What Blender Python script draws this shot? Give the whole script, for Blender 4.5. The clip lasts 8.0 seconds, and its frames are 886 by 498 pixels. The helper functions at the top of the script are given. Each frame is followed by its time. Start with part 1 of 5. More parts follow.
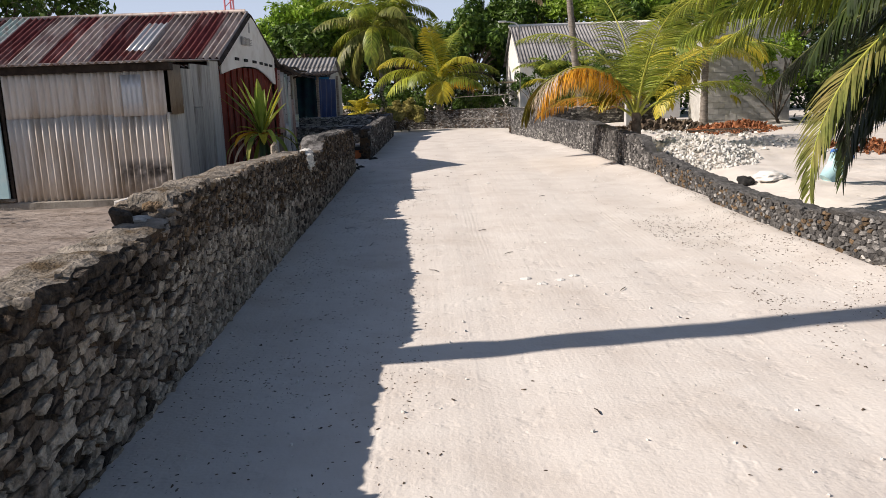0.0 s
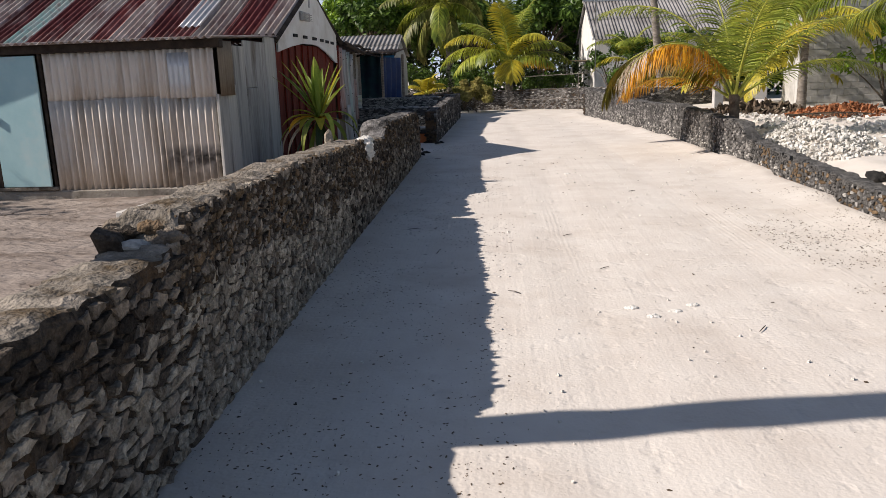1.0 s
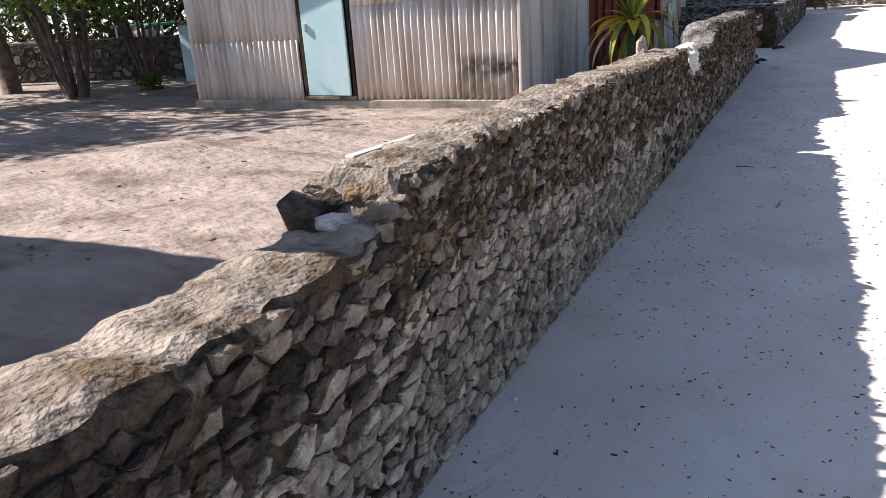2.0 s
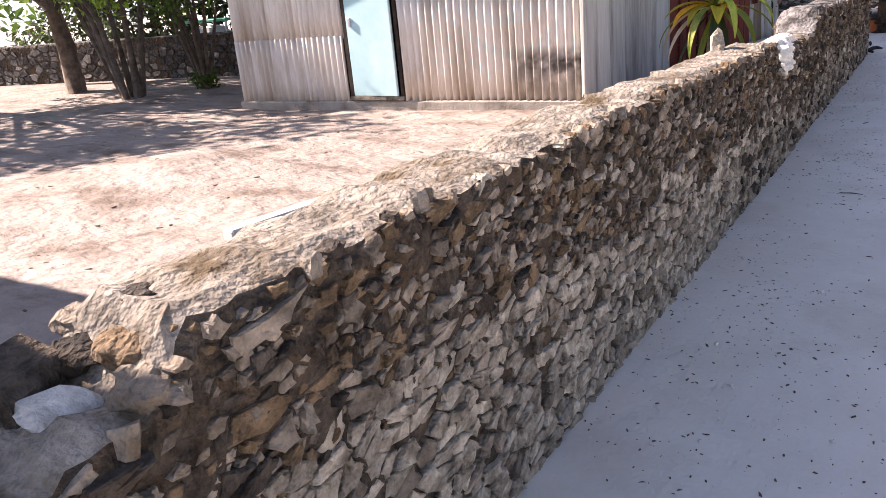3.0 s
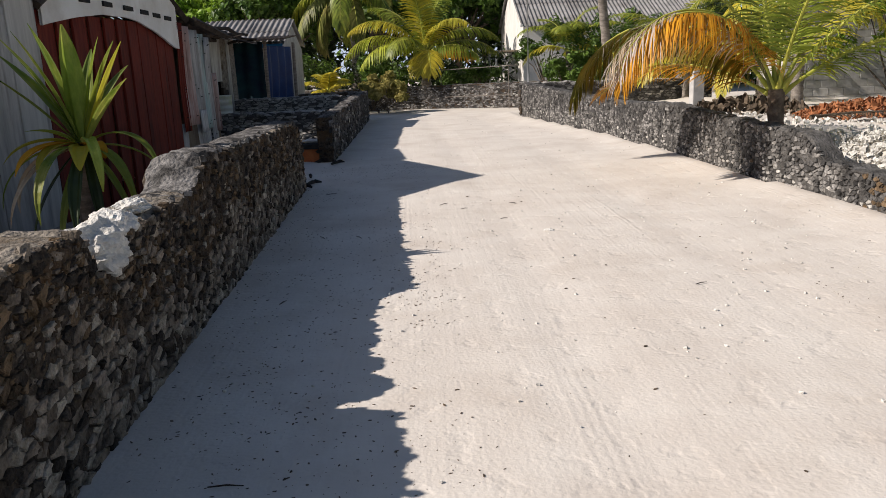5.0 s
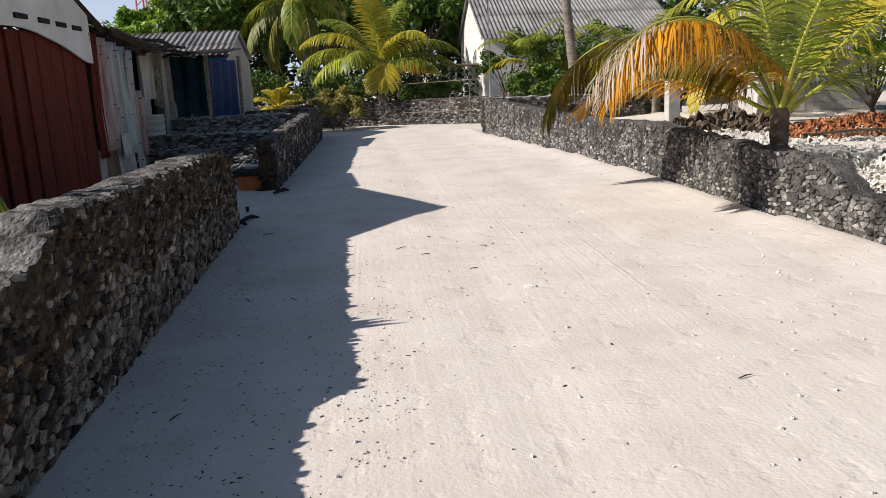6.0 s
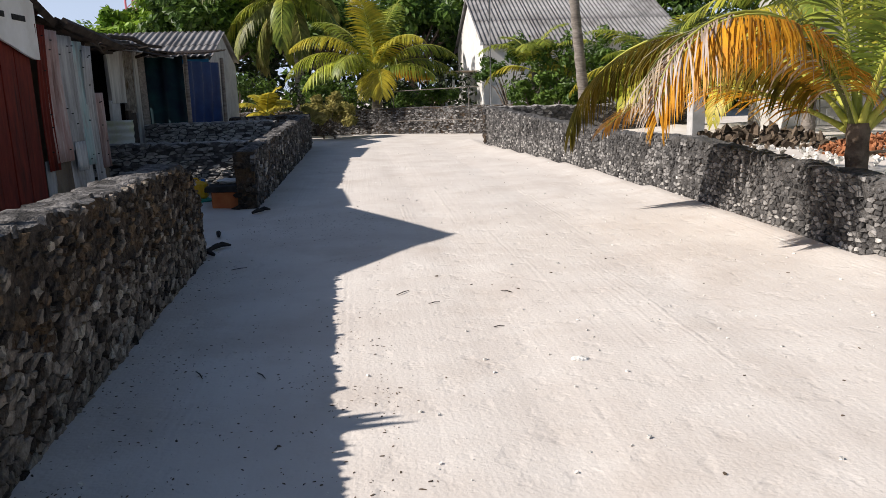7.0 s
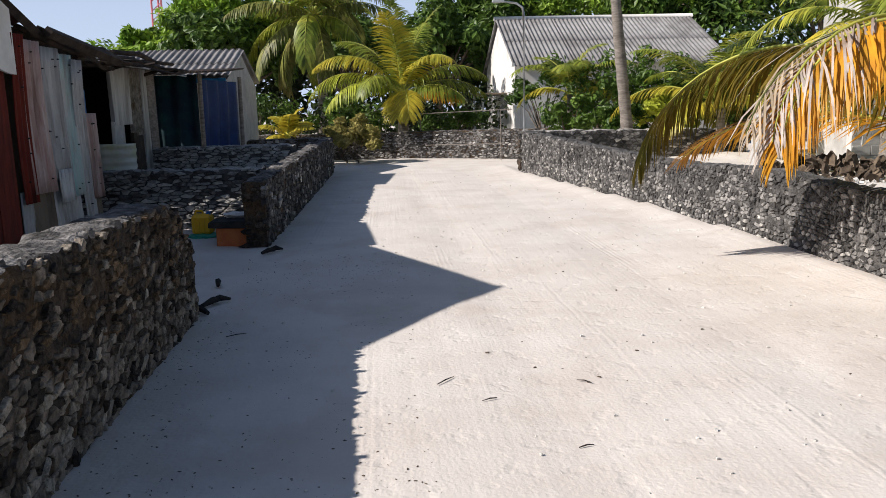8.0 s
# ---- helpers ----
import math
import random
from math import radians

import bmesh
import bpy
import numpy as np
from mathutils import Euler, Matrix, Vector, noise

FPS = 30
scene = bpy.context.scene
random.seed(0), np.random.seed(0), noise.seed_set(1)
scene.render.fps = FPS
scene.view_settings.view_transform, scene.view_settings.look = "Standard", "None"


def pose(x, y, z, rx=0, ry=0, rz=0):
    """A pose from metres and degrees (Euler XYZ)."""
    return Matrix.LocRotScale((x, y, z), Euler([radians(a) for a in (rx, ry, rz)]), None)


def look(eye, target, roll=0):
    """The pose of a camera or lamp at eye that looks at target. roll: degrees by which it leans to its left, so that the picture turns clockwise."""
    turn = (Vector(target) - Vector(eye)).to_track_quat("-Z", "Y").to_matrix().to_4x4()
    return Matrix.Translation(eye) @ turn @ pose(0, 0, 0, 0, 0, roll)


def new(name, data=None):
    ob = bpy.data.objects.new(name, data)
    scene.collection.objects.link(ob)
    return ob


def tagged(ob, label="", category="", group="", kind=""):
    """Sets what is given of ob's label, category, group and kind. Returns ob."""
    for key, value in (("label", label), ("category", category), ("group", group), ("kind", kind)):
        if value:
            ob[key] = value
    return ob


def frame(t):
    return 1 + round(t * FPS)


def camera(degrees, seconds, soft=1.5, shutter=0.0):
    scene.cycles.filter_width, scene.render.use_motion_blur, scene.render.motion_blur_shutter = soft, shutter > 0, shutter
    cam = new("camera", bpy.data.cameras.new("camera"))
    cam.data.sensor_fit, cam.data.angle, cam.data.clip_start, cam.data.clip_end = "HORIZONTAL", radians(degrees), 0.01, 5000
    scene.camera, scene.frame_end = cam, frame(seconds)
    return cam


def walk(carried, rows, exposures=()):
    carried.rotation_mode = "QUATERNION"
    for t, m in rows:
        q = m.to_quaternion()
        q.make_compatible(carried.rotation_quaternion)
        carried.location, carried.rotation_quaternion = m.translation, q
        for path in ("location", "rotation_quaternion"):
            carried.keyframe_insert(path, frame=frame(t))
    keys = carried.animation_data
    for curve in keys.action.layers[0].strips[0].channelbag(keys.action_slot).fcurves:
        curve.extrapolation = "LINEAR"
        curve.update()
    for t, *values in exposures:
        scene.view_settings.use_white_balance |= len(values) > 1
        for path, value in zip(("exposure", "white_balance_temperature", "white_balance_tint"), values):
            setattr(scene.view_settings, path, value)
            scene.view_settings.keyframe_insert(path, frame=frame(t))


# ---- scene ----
cam = camera(59.7, 8.0, soft=0.85)
PATH = [
    (0, (0.076, 0.005, 1.652), (0.091, 1.965, 1.256), -2.0),
    (0.5, (0.085, 0.651, 1.653), (0.123, 2.61, 1.248), -1.7),
    (1, (-0.062, 1.356, 1.67), (-0.211, 3.301, 1.228), -2.0),
    (1.5, (-0.128, 2.091, 1.688), (-0.671, 3.948, 1.183), -2.5),
    (2, (-0.353, 2.769, 1.624), (-1.232, 4.448, 0.986), -4.0),
    (2.2, (-0.385, 2.996, 1.633), (-1.321, 4.626, 0.949), -4.8),
    (3.3, (-0.477, 4.416, 1.578), (-1.573, 5.965, 0.946), -5.5),
    (3.5, (-0.471, 4.636, 1.59), (-1.52, 6.23, 0.993), -5.0),
    (4, (-0.389, 5.403, 1.582), (-1.199, 7.143, 1.02), -4.1),
    (4.5, (-0.337, 6.176, 1.548), (-0.657, 8.074, 1.006), -2.7),
    (5, (-0.215, 6.94, 1.561), (-0.149, 8.885, 1.101), -2.5),
    (5.2, (-0.189, 7.254, 1.563), (-0.088, 9.198, 1.107), -2.8),
    (6.5, (-0.085, 9.192, 1.617), (0.106, 11.139, 1.199), -2.2),
    (7, (-0.132, 9.985, 1.564), (0.061, 11.932, 1.15), -1.9),
    (7.5, (-0.08, 10.706, 1.54), (0.112, 12.657, 1.144), -1.7),
    (8, (-0.183, 11.49, 1.562), (-0.043, 13.453, 1.205), -1.5),
]
EXPOSURES = [(0.0, 0.22, 6550, 14), (1.2, 0.2, 6500, 14), (2.0, 1.2, 6550, 18), (2.8, 1.8, 7000, 25), (3.5, 1.9, 7000, 26), (3.8, 0.98, 6800, 22), (4.2, 0.36, 6650, 18), (5.0, 0.1, 6500, 13), (6.5, 0.22, 6350, 13), (8.0, 0.25, 6200, 13)]
walk(cam, [(t, look(eye, target, roll)) for t, eye, target, roll in PATH], EXPOSURES)

# ---------------------------------------------------------------- light
SUN_C, SUN_T = 0.14, 0.76          # northward drift and drop of the light per metre eastward
sun_dir = Vector((1.0, SUN_C, -SUN_T)).normalized()
world = bpy.data.worlds.new("sky_world")
scene.world = world
world.use_nodes = True
wn = world.node_tree.nodes
sky = wn.new("ShaderNodeTexSky")
sky.sky_type = "NISHITA"
sky.sun_disc = False
sky.sun_elevation = math.asin(-sun_dir.z)
sky.sun_rotation = math.atan2(-sun_dir.x, -sun_dir.y)
sky.air_density, sky.dust_density, sky.ozone_density = 1.0, 0.8, 1.5
bg = wn["Background"]
bg.inputs["Strength"].default_value = 0.066
# sea haze: whiter towards the horizon, all the way round
hc, hs, hr, hm = (wn.new("ShaderNode" + k) for k in ("TexCoord", "SeparateXYZ", "MapRange", "Mix"))
hr.interpolation_type = "SMOOTHSTEP"
hr.inputs["From Min"].default_value, hr.inputs["From Max"].default_value = 0.45, 0.02
hr.inputs["To Max"].default_value = 0.85
hm.data_type = "RGBA"
hm.inputs[7].default_value = (8.2, 9.6, 12.0, 1)
wl = world.node_tree.links
wl.new(hc.outputs["Generated"], hs.inputs[0])
wl.new(hs.outputs["Z"], hr.inputs["Value"])
wl.new(hr.outputs["Result"], hm.inputs["Factor"])
wl.new(sky.outputs["Color"], hm.inputs[6])
wl.new(hm.outputs[2], bg.inputs["Color"])
sun_data = bpy.data.lights.new("sun", "SUN")
sun_data.energy, sun_data.angle, sun_data.color = 5.0, radians(0.55), (1.0, 0.92, 0.82)
sun = new("sun", sun_data)
sun.matrix_world = look((-30, -5, 30), Vector((-30, -5, 30)) + sun_dir)


# ---------------------------------------------------------------- materials
def mat(name, c1, c2, scale=3.0, c3=None, scale3=0.6, rough=0.85, metal=0.0, bump=0.0, bscale=40.0,
        bdist=0.01, vary=0.0, thin=0.0, stretch=(1, 1, 1), lo=0.35, hi=0.65, lo3=0.5, hi3=0.72, spec=0.3):
    """Two-tone surface with stains at a larger scale, relief, and variation from piece to piece."""
    m = bpy.data.materials.new(name)
    m.use_nodes = True
    nt = m.node_tree
    n, l = nt.nodes, nt.links
    b = n["Principled BSDF"]
    b.inputs["Roughness"].default_value, b.inputs["Metallic"].default_value = rough, metal
    b.inputs["Specular IOR Level"].default_value = spec
    tc, mp = n.new("ShaderNodeTexCoord"), n.new("ShaderNodeMapping")
    mp.inputs["Scale"].default_value = stretch
    l.new(tc.outputs["Object"], mp.inputs["Vector"])

    def noise_ramp(s, a, z, detail=6.0):
        t, r = n.new("ShaderNodeTexNoise"), n.new("ShaderNodeMapRange")
        t.inputs["Scale"].default_value, t.inputs["Detail"].default_value = s, detail
        t.inputs["Roughness"].default_value = 0.65
        r.inputs["From Min"].default_value, r.inputs["From Max"].default_value = a, z
        l.new(mp.outputs["Vector"], t.inputs["Vector"])
        l.new(t.outputs["Fac"], r.inputs["Value"])
        return t, r

    def mixed(fac, a, z):
        x = n.new("ShaderNodeMix")
        x.data_type = "RGBA"
        l.new(fac, x.inputs["Factor"])
        for sock, v in ((x.inputs[6], a), (x.inputs[7], z)):
            if isinstance(v, tuple):
                sock.default_value = (*v, 1)
            else:
                l.new(v, sock)
        return x.outputs[2]

    t1, r1 = noise_ramp(scale, lo, hi)
    col = mixed(r1.outputs["Result"], c1, c2)
    if c3:
        t3, r3 = noise_ramp(scale3, lo3, hi3)
        col = mixed(r3.outputs["Result"], col, c3)
    if vary:
        oi, hs, r = n.new("ShaderNodeObjectInfo"), n.new("ShaderNodeHueSaturation"), n.new("ShaderNodeMapRange")
        ge, ad = n.new("ShaderNodeNewGeometry"), n.new("ShaderNodeMath")
        ad.operation = "ADD"
        fr = n.new("ShaderNodeMath")
        fr.operation = "FRACT"
        l.new(oi.outputs["Random"], ad.inputs[0])
        l.new(ge.outputs["Random Per Island"], ad.inputs[1])
        l.new(ad.outputs[0], fr.inputs[0])
        r.inputs["To Min"].default_value, r.inputs["To Max"].default_value = 1 - vary, 1 + vary
        l.new(fr.outputs[0], r.inputs["Value"])
        l.new(r.outputs["Result"], hs.inputs["Value"])
        l.new(col, hs.inputs["Color"])
        col = hs.outputs["Color"]
    l.new(col, b.inputs["Base Color"])
    if bump:
        t, bp = n.new("ShaderNodeTexNoise"), n.new("ShaderNodeBump")
        t.inputs["Scale"].default_value, t.inputs["Detail"].default_value = bscale, 5.0
        l.new(mp.outputs["Vector"], t.inputs["Vector"])
        bp.inputs["Strength"].default_value, bp.inputs["Distance"].default_value = bump, bdist
        l.new(t.outputs["Fac"], bp.inputs["Height"])
        l.new(bp.outputs["Normal"], b.inputs["Normal"])
    if thin:
        tr, sh = n.new("ShaderNodeBsdfTranslucent"), n.new("ShaderNodeMixShader")
        sh.inputs[0].default_value = thin
        l.new(col, tr.inputs["Color"])
        l.new(b.outputs[0], sh.inputs[1])
        l.new(tr.outputs[0], sh.inputs[2])
        l.new(sh.outputs[0], n["Material Output"].inputs["Surface"])
    return m


SAND = mat("white_coral_sand", (0.63, 0.575, 0.515), (0.71, 0.665, 0.605), 1.3, (0.54, 0.475, 0.41), 0.9, 0.95, bump=0.32, bscale=42, bdist=0.014, lo3=0.52, hi3=0.8)
nt = SAND.node_tree
st, sm, sb, tco = (nt.nodes.new("ShaderNode" + k) for k in ("TexNoise", "Mapping", "Bump", "TexCoord"))
sm.inputs["Scale"].default_value = (1.0, 0.035, 1.0)
sm.inputs["Rotation"].default_value = (0, 0, radians(3))
st.inputs["Scale"].default_value, st.inputs["Detail"].default_value = 13.0, 7.0
nt.links.new(tco.outputs["Object"], sm.inputs["Vector"])
nt.links.new(sm.outputs["Vector"], st.inputs["Vector"])
nt.links.new(st.outputs["Fac"], sb.inputs["Height"])
sb.inputs["Strength"].default_value, sb.inputs["Distance"].default_value = 0.20, 0.02
first = next(k for k in nt.nodes if k.type == "BUMP" and k != sb)
nt.links.new(first.outputs["Normal"], sb.inputs["Normal"])
nt.links.new(sb.outputs["Normal"], nt.nodes["Principled BSDF"].inputs["Normal"])
YARD = mat("tan_packed_sand", (0.235, 0.195, 0.168), (0.335, 0.287, 0.253), 1.7, (0.13, 0.098, 0.076), 1.4, 0.95, bump=0.9, bscale=9, bdist=0.08, stretch=(0.7, 1.3, 1), lo3=0.50, hi3=0.68)
wv, wm, ws, wx = (nt.nodes.new("ShaderNode" + k) for k in ("TexWave", "TexNoise", "Mapping", "MapRange"))
wmul, wb = nt.nodes.new("ShaderNodeMath"), nt.nodes.new("ShaderNodeBump")
wv.wave_type, wv.bands_direction = "BANDS", "X"
wv.inputs["Scale"].default_value, wv.inputs["Distortion"].default_value = 6.0, 2.5
wv.inputs["Detail"].default_value, wv.inputs["Detail Scale"].default_value = 2.0, 0.5
ws.inputs["Scale"].default_value = (2.4, 0.10, 1.0)
wm.inputs["Scale"].default_value = 1.6
wx.inputs["From Min"].default_value, wx.inputs["From Max"].default_value = 0.56, 0.72
nt.links.new(tco.outputs["Object"], wv.inputs["Vector"])
nt.links.new(tco.outputs["Object"], ws.inputs["Vector"])
nt.links.new(ws.outputs["Vector"], wm.inputs["Vector"])
nt.links.new(wm.outputs["Fac"], wx.inputs["Value"])
wmul.operation = "MULTIPLY"
nt.links.new(wv.outputs["Fac"], wmul.inputs[0])
nt.links.new(wx.outputs["Result"], wmul.inputs[1])
nt.links.new(wmul.outputs[0], wb.inputs["Height"])
wb.inputs["Strength"].default_value, wb.inputs["Distance"].default_value = 0.24, 0.007
nt.links.new(sb.outputs["Normal"], wb.inputs["Normal"])
nt.links.new(wb.outputs["Normal"], nt.nodes["Principled BSDF"].inputs["Normal"])
pk, pm, pb = (nt.nodes.new("ShaderNode" + k) for k in ("TexNoise", "MapRange", "Bump"))
pk.inputs["Scale"].default_value, pk.inputs["Detail"].default_value = 5.5, 3.0
pm.inputs["From Min"].default_value, pm.inputs["From Max"].default_value = 0.56, 0.70
nt.links.new(tco.outputs["Object"], pk.inputs["Vector"])
nt.links.new(pk.outputs["Fac"], pm.inputs["Value"])
nt.links.new(pm.outputs["Result"], pb.inputs["Height"])
pb.invert = True
pb.inputs["Strength"].default_value, pb.inputs["Distance"].default_value = 0.26, 0.018
nt.links.new(wb.outputs["Normal"], pb.inputs["Normal"])
nt.links.new(pb.outputs["Normal"], nt.nodes["Principled BSDF"].inputs["Normal"])
CORE = mat("dark_weathered_mortar", (0.016, 0.013, 0.010), (0.120, 0.094, 0.070), 17, (0.125, 0.072, 0.032), 2.6, 0.95, bump=1.0, bscale=48, bdist=0.05)
CAP = mat("weathered_cement_cap", (0.115, 0.10, 0.08), (0.34, 0.30, 0.25), 10, (0.085, 0.058, 0.030), 4.5, 0.95, bump=0.9, bscale=45, bdist=0.03, lo3=0.50, hi3=0.66)
CAP_D = mat("blackened_cement_cap", (0.10, 0.095, 0.09), (0.30, 0.285, 0.27), 14, (0.03, 0.028, 0.026), 5, 0.95, bump=0.9, bscale=40, bdist=0.03, lo3=0.42, hi3=0.6)
CAP_G = mat("grey_stone_cap", (0.22, 0.21, 0.195), (0.48, 0.46, 0.43), 12, (0.07, 0.065, 0.06), 5, 0.95, bump=0.9, bscale=40, bdist=0.03)
CAP_R = mat("black_stained_cap", (0.05, 0.048, 0.046), (0.17, 0.165, 0.16), 14, (0.02, 0.019, 0.018), 3.5, 0.95, bump=1.0, bscale=45, bdist=0.03)
PLINTH = mat("stained_cement_plinth", (0.30, 0.27, 0.23), (0.46, 0.42, 0.36), 6, (0.10, 0.085, 0.065), 3.0, 0.95, bump=0.7, bscale=40, bdist=0.015, lo3=0.5, hi3=0.7)
STONE = mat("pale_coral_stone", (0.22, 0.185, 0.14), (0.56, 0.495, 0.40), 15, (0.085, 0.066, 0.046), 11.0, 0.95, bump=1.0, bscale=55, bdist=0.03, vary=0.34, lo3=0.50, hi3=0.72)
STONE_D = mat("blackened_coral_stone", (0.028, 0.022, 0.017), (0.15, 0.122, 0.096), 15, (0.09, 0.055, 0.028), 3.0, 0.95, bump=1.0, bscale=60, bdist=0.03, vary=0.5, lo=0.4, hi=0.75)
STONE_M = mat("stained_coral_stone", (0.12, 0.097, 0.073), (0.34, 0.285, 0.225), 13, (0.06, 0.045, 0.03), 6.0, 0.95, bump=1.0, bscale=55, bdist=0.02, vary=0.35)
STONE_B = mat("brown_mossy_stone", (0.10, 0.066, 0.034), (0.24, 0.165, 0.10), 14, (0.045, 0.033, 0.02), 6.0, 0.95, bump=1.0, bscale=60, bdist=0.03, vary=0.3)
STONE_G = mat("grey_coral_stone", (0.125, 0.12, 0.114), (0.36, 0.345, 0.325), 12, (0.06, 0.055, 0.05), 4.0, 0.95, bump=0.9, bscale=55, bdist=0.02, vary=0.35)
STONE_GD = mat("dark_grey_coral_stone", (0.035, 0.034, 0.033), (0.15, 0.144, 0.138), 13, (0.02, 0.019, 0.018), 4.0, 0.95, bump=1.0, bscale=55, bdist=0.02, vary=0.4)
STONE_L = mat("light_grey_coral_stone", (0.34, 0.325, 0.30), (0.58, 0.56, 0.52), 11, (0.16, 0.15, 0.135), 6.0, 0.95, bump=0.8, bscale=55, bdist=0.02, vary=0.25)
CORE_G = mat("grey_mortar", (0.06, 0.057, 0.053), (0.15, 0.143, 0.135), 11, (0.04, 0.037, 0.034), 1.5, 0.95, bump=1.0, bscale=45, bdist=0.03)
WHITE_ST = mat("white_coral_lump", (0.62, 0.60, 0.55), (0.80, 0.78, 0.73), 12, None, 1, 0.95, bump=1.0, bscale=50, bdist=0.02, vary=0.1)
TIN = mat("weathered_tin", (0.73, 0.65, 0.56), (0.85, 0.79, 0.71), 5, (0.46, 0.37, 0.28), 2.2, 0.6, 0.0, 0.25, 30, 0.004, 0.06, stretch=(2.2, 2.2, 0.25), spec=0.4, lo3=0.47, hi3=0.72)
# soot on the sheets above a spot where fires were lit
nt = TIN.node_tree
base_in = nt.nodes["Principled BSDF"].inputs["Base Color"]
was = base_in.links[0].from_socket
tco = nt.nodes.new("ShaderNodeTexCoord")
sep, sn = nt.nodes.new("ShaderNodeSeparateXYZ"), nt.nodes.new("ShaderNodeTexNoise")
sn.inputs["Scale"].default_value = 6.0
nt.links.new(tco.outputs["Object"], sep.inputs[0])
nt.links.new(tco.outputs["Object"], sn.inputs["Vector"])


def ranged(sock, a, z):
    r = nt.nodes.new("ShaderNodeMapRange")
    r.inputs["From Min"].default_value, r.inputs["From Max"].default_value = a, z
    nt.links.new(sock, r.inputs["Value"])
    return r.outputs["Result"]


def times(a, b):
    k = nt.nodes.new("ShaderNodeMath")
    k.operation = "MULTIPLY"
    nt.links.new(a, k.inputs[0])
    nt.links.new(b, k.inputs[1])
    return k.outputs[0]


soot = times(times(ranged(sep.outputs["X"], -5.15, -4.80), ranged(sep.outputs["Z"], 0.80, 0.62)), times(ranged(sep.outputs["Z"], 0.10, 0.62), ranged(sn.outputs["Fac"], 0.28, 0.55)))
sx = nt.nodes.new("ShaderNodeMix")
sx.data_type = "RGBA"
sx.inputs[7].default_value = (0.035, 0.026, 0.02, 1)
nt.links.new(soot, sx.inputs["Factor"])
nt.links.new(was, sx.inputs[6])
nt.links.new(sx.outputs[2], base_in)
TIN_DARK = mat("rusted_brown_tin", (0.20, 0.155, 0.11), (0.32, 0.26, 0.19), 4, (0.10, 0.07, 0.05), 2, 0.7, 0.2, 0.3, 30, 0.004, 0.1, stretch=(1, 1, 0.4))
TIN_SHADE = mat("shaded_rusted_tin", (0.025, 0.02, 0.017), (0.085, 0.065, 0.05), 5, (0.13, 0.08, 0.055), 2.5, 0.75, 0.1, 0.4, 30, 0.006, 0.3)
TIN_GREY = mat("grey_tin", (0.34, 0.335, 0.325), (0.56, 0.55, 0.53), 8, (0.17, 0.14, 0.12), 4.5, 0.6, 0.3, 0.25, 30, 0.004, 0.15, stretch=(1, 1, 0.16))
TIN_BRIGHT = mat("bright_zinc_tin", (0.62, 0.62, 0.62), (0.74, 0.74, 0.73), 3, (0.45, 0.42, 0.40), 1.5, 0.4, 0.4, 0.2, 30, 0.004, 0.06, stretch=(1, 1, 0.4))
TIN_ALGAE_LIT = mat("sunlit_yellowed_zinc_tin", (0.72, 0.71, 0.60), (0.82, 0.82, 0.76), 3, (0.58, 0.60, 0.22), 2.5, 0.6, 0.0, 0.2, 30, 0.004)
TIN_PINK = mat("faded_pink_tin", (0.36, 0.20, 0.17), (0.52, 0.44, 0.40), 9, (0.16, 0.08, 0.06), 5, 0.65, 0.15, 0.3, 30, 0.004, 0.12, stretch=(1, 1, 0.14))
TIN_TEAL = mat("faded_teal_tin", (0.30, 0.48, 0.46), (0.52, 0.51, 0.48), 7, (0.24, 0.12, 0.10), 4, 0.65, 0.1, 0.2, 30, 0.004, 0.1, stretch=(1, 1, 0.14))
ROOF_RED = mat("rusted_maroon_tin", (0.10, 0.022, 0.020), (0.21, 0.06, 0.054), 6, (0.32, 0.22, 0.20), 2.2, 0.6, 0.2, 0.3, 25, 0.004, 0.25, stretch=(1.6, 0.4, 0.4))
ROOF_GREY = mat("rusted_grey_tin", (0.26, 0.21, 0.19), (0.46, 0.41, 0.38), 6.0, (0.15, 0.06, 0.05), 2.5, 0.6, 0.2, 0.3, 25, 0.004, 0.18, stretch=(1.6, 0.4, 0.4))
ASBESTOS = mat("grey_fibre_cement_roof", (0.20, 0.195, 0.19), (0.30, 0.29, 0.285), 2.5, (0.13, 0.12, 0.115), 0.8, 0.85, 0, 0.3, 30, 0.004, 0.1)
PLANK = mat("grey_weathered_plank", (0.56, 0.54, 0.49), (0.72, 0.70, 0.64), 5, (0.20, 0.19, 0.18), 1.5, 0.85, 0, 0.4, 30, 0.004, 0.16, stretch=(3, 3, 0.25))
RED = mat("red_oxide_paint", (0.105, 0.011, 0.006), (0.19, 0.025, 0.011), 10, (0.035, 0.008, 0.005), 4, 0.8, 0, 0.3, 25, 0.005, 0.08, stretch=(2, 2, 0.3))
PLASTER = mat("dirty_white_plaster", (0.74, 0.71, 0.65), (0.84, 0.82, 0.77), 2.0, (0.56, 0.51, 0.44), 0.9, 0.9, 0, 0.3, 25, 0.006)
WHITE = mat("white_painted_wall", (0.70, 0.68, 0.64), (0.80, 0.79, 0.76), 1.2, (0.55, 0.52, 0.47), 0.5, 0.9, 0, 0.2, 20, 0.006)
DOOR_BLUE = mat("pale_blue_door_paint", (0.42, 0.66, 0.69), (0.50, 0.73, 0.75), 2.5, (0.62, 0.74, 0.73), 1.3, 0.5, 0, 0.15, 30, 0.003)
WOOD_DK = mat("dark_old_wood", (0.020, 0.015, 0.012), (0.065, 0.048, 0.036), 6, None, 1, 0.9, 0, 0.5, 25, 0.006, 0.2, stretch=(1, 1, 1))
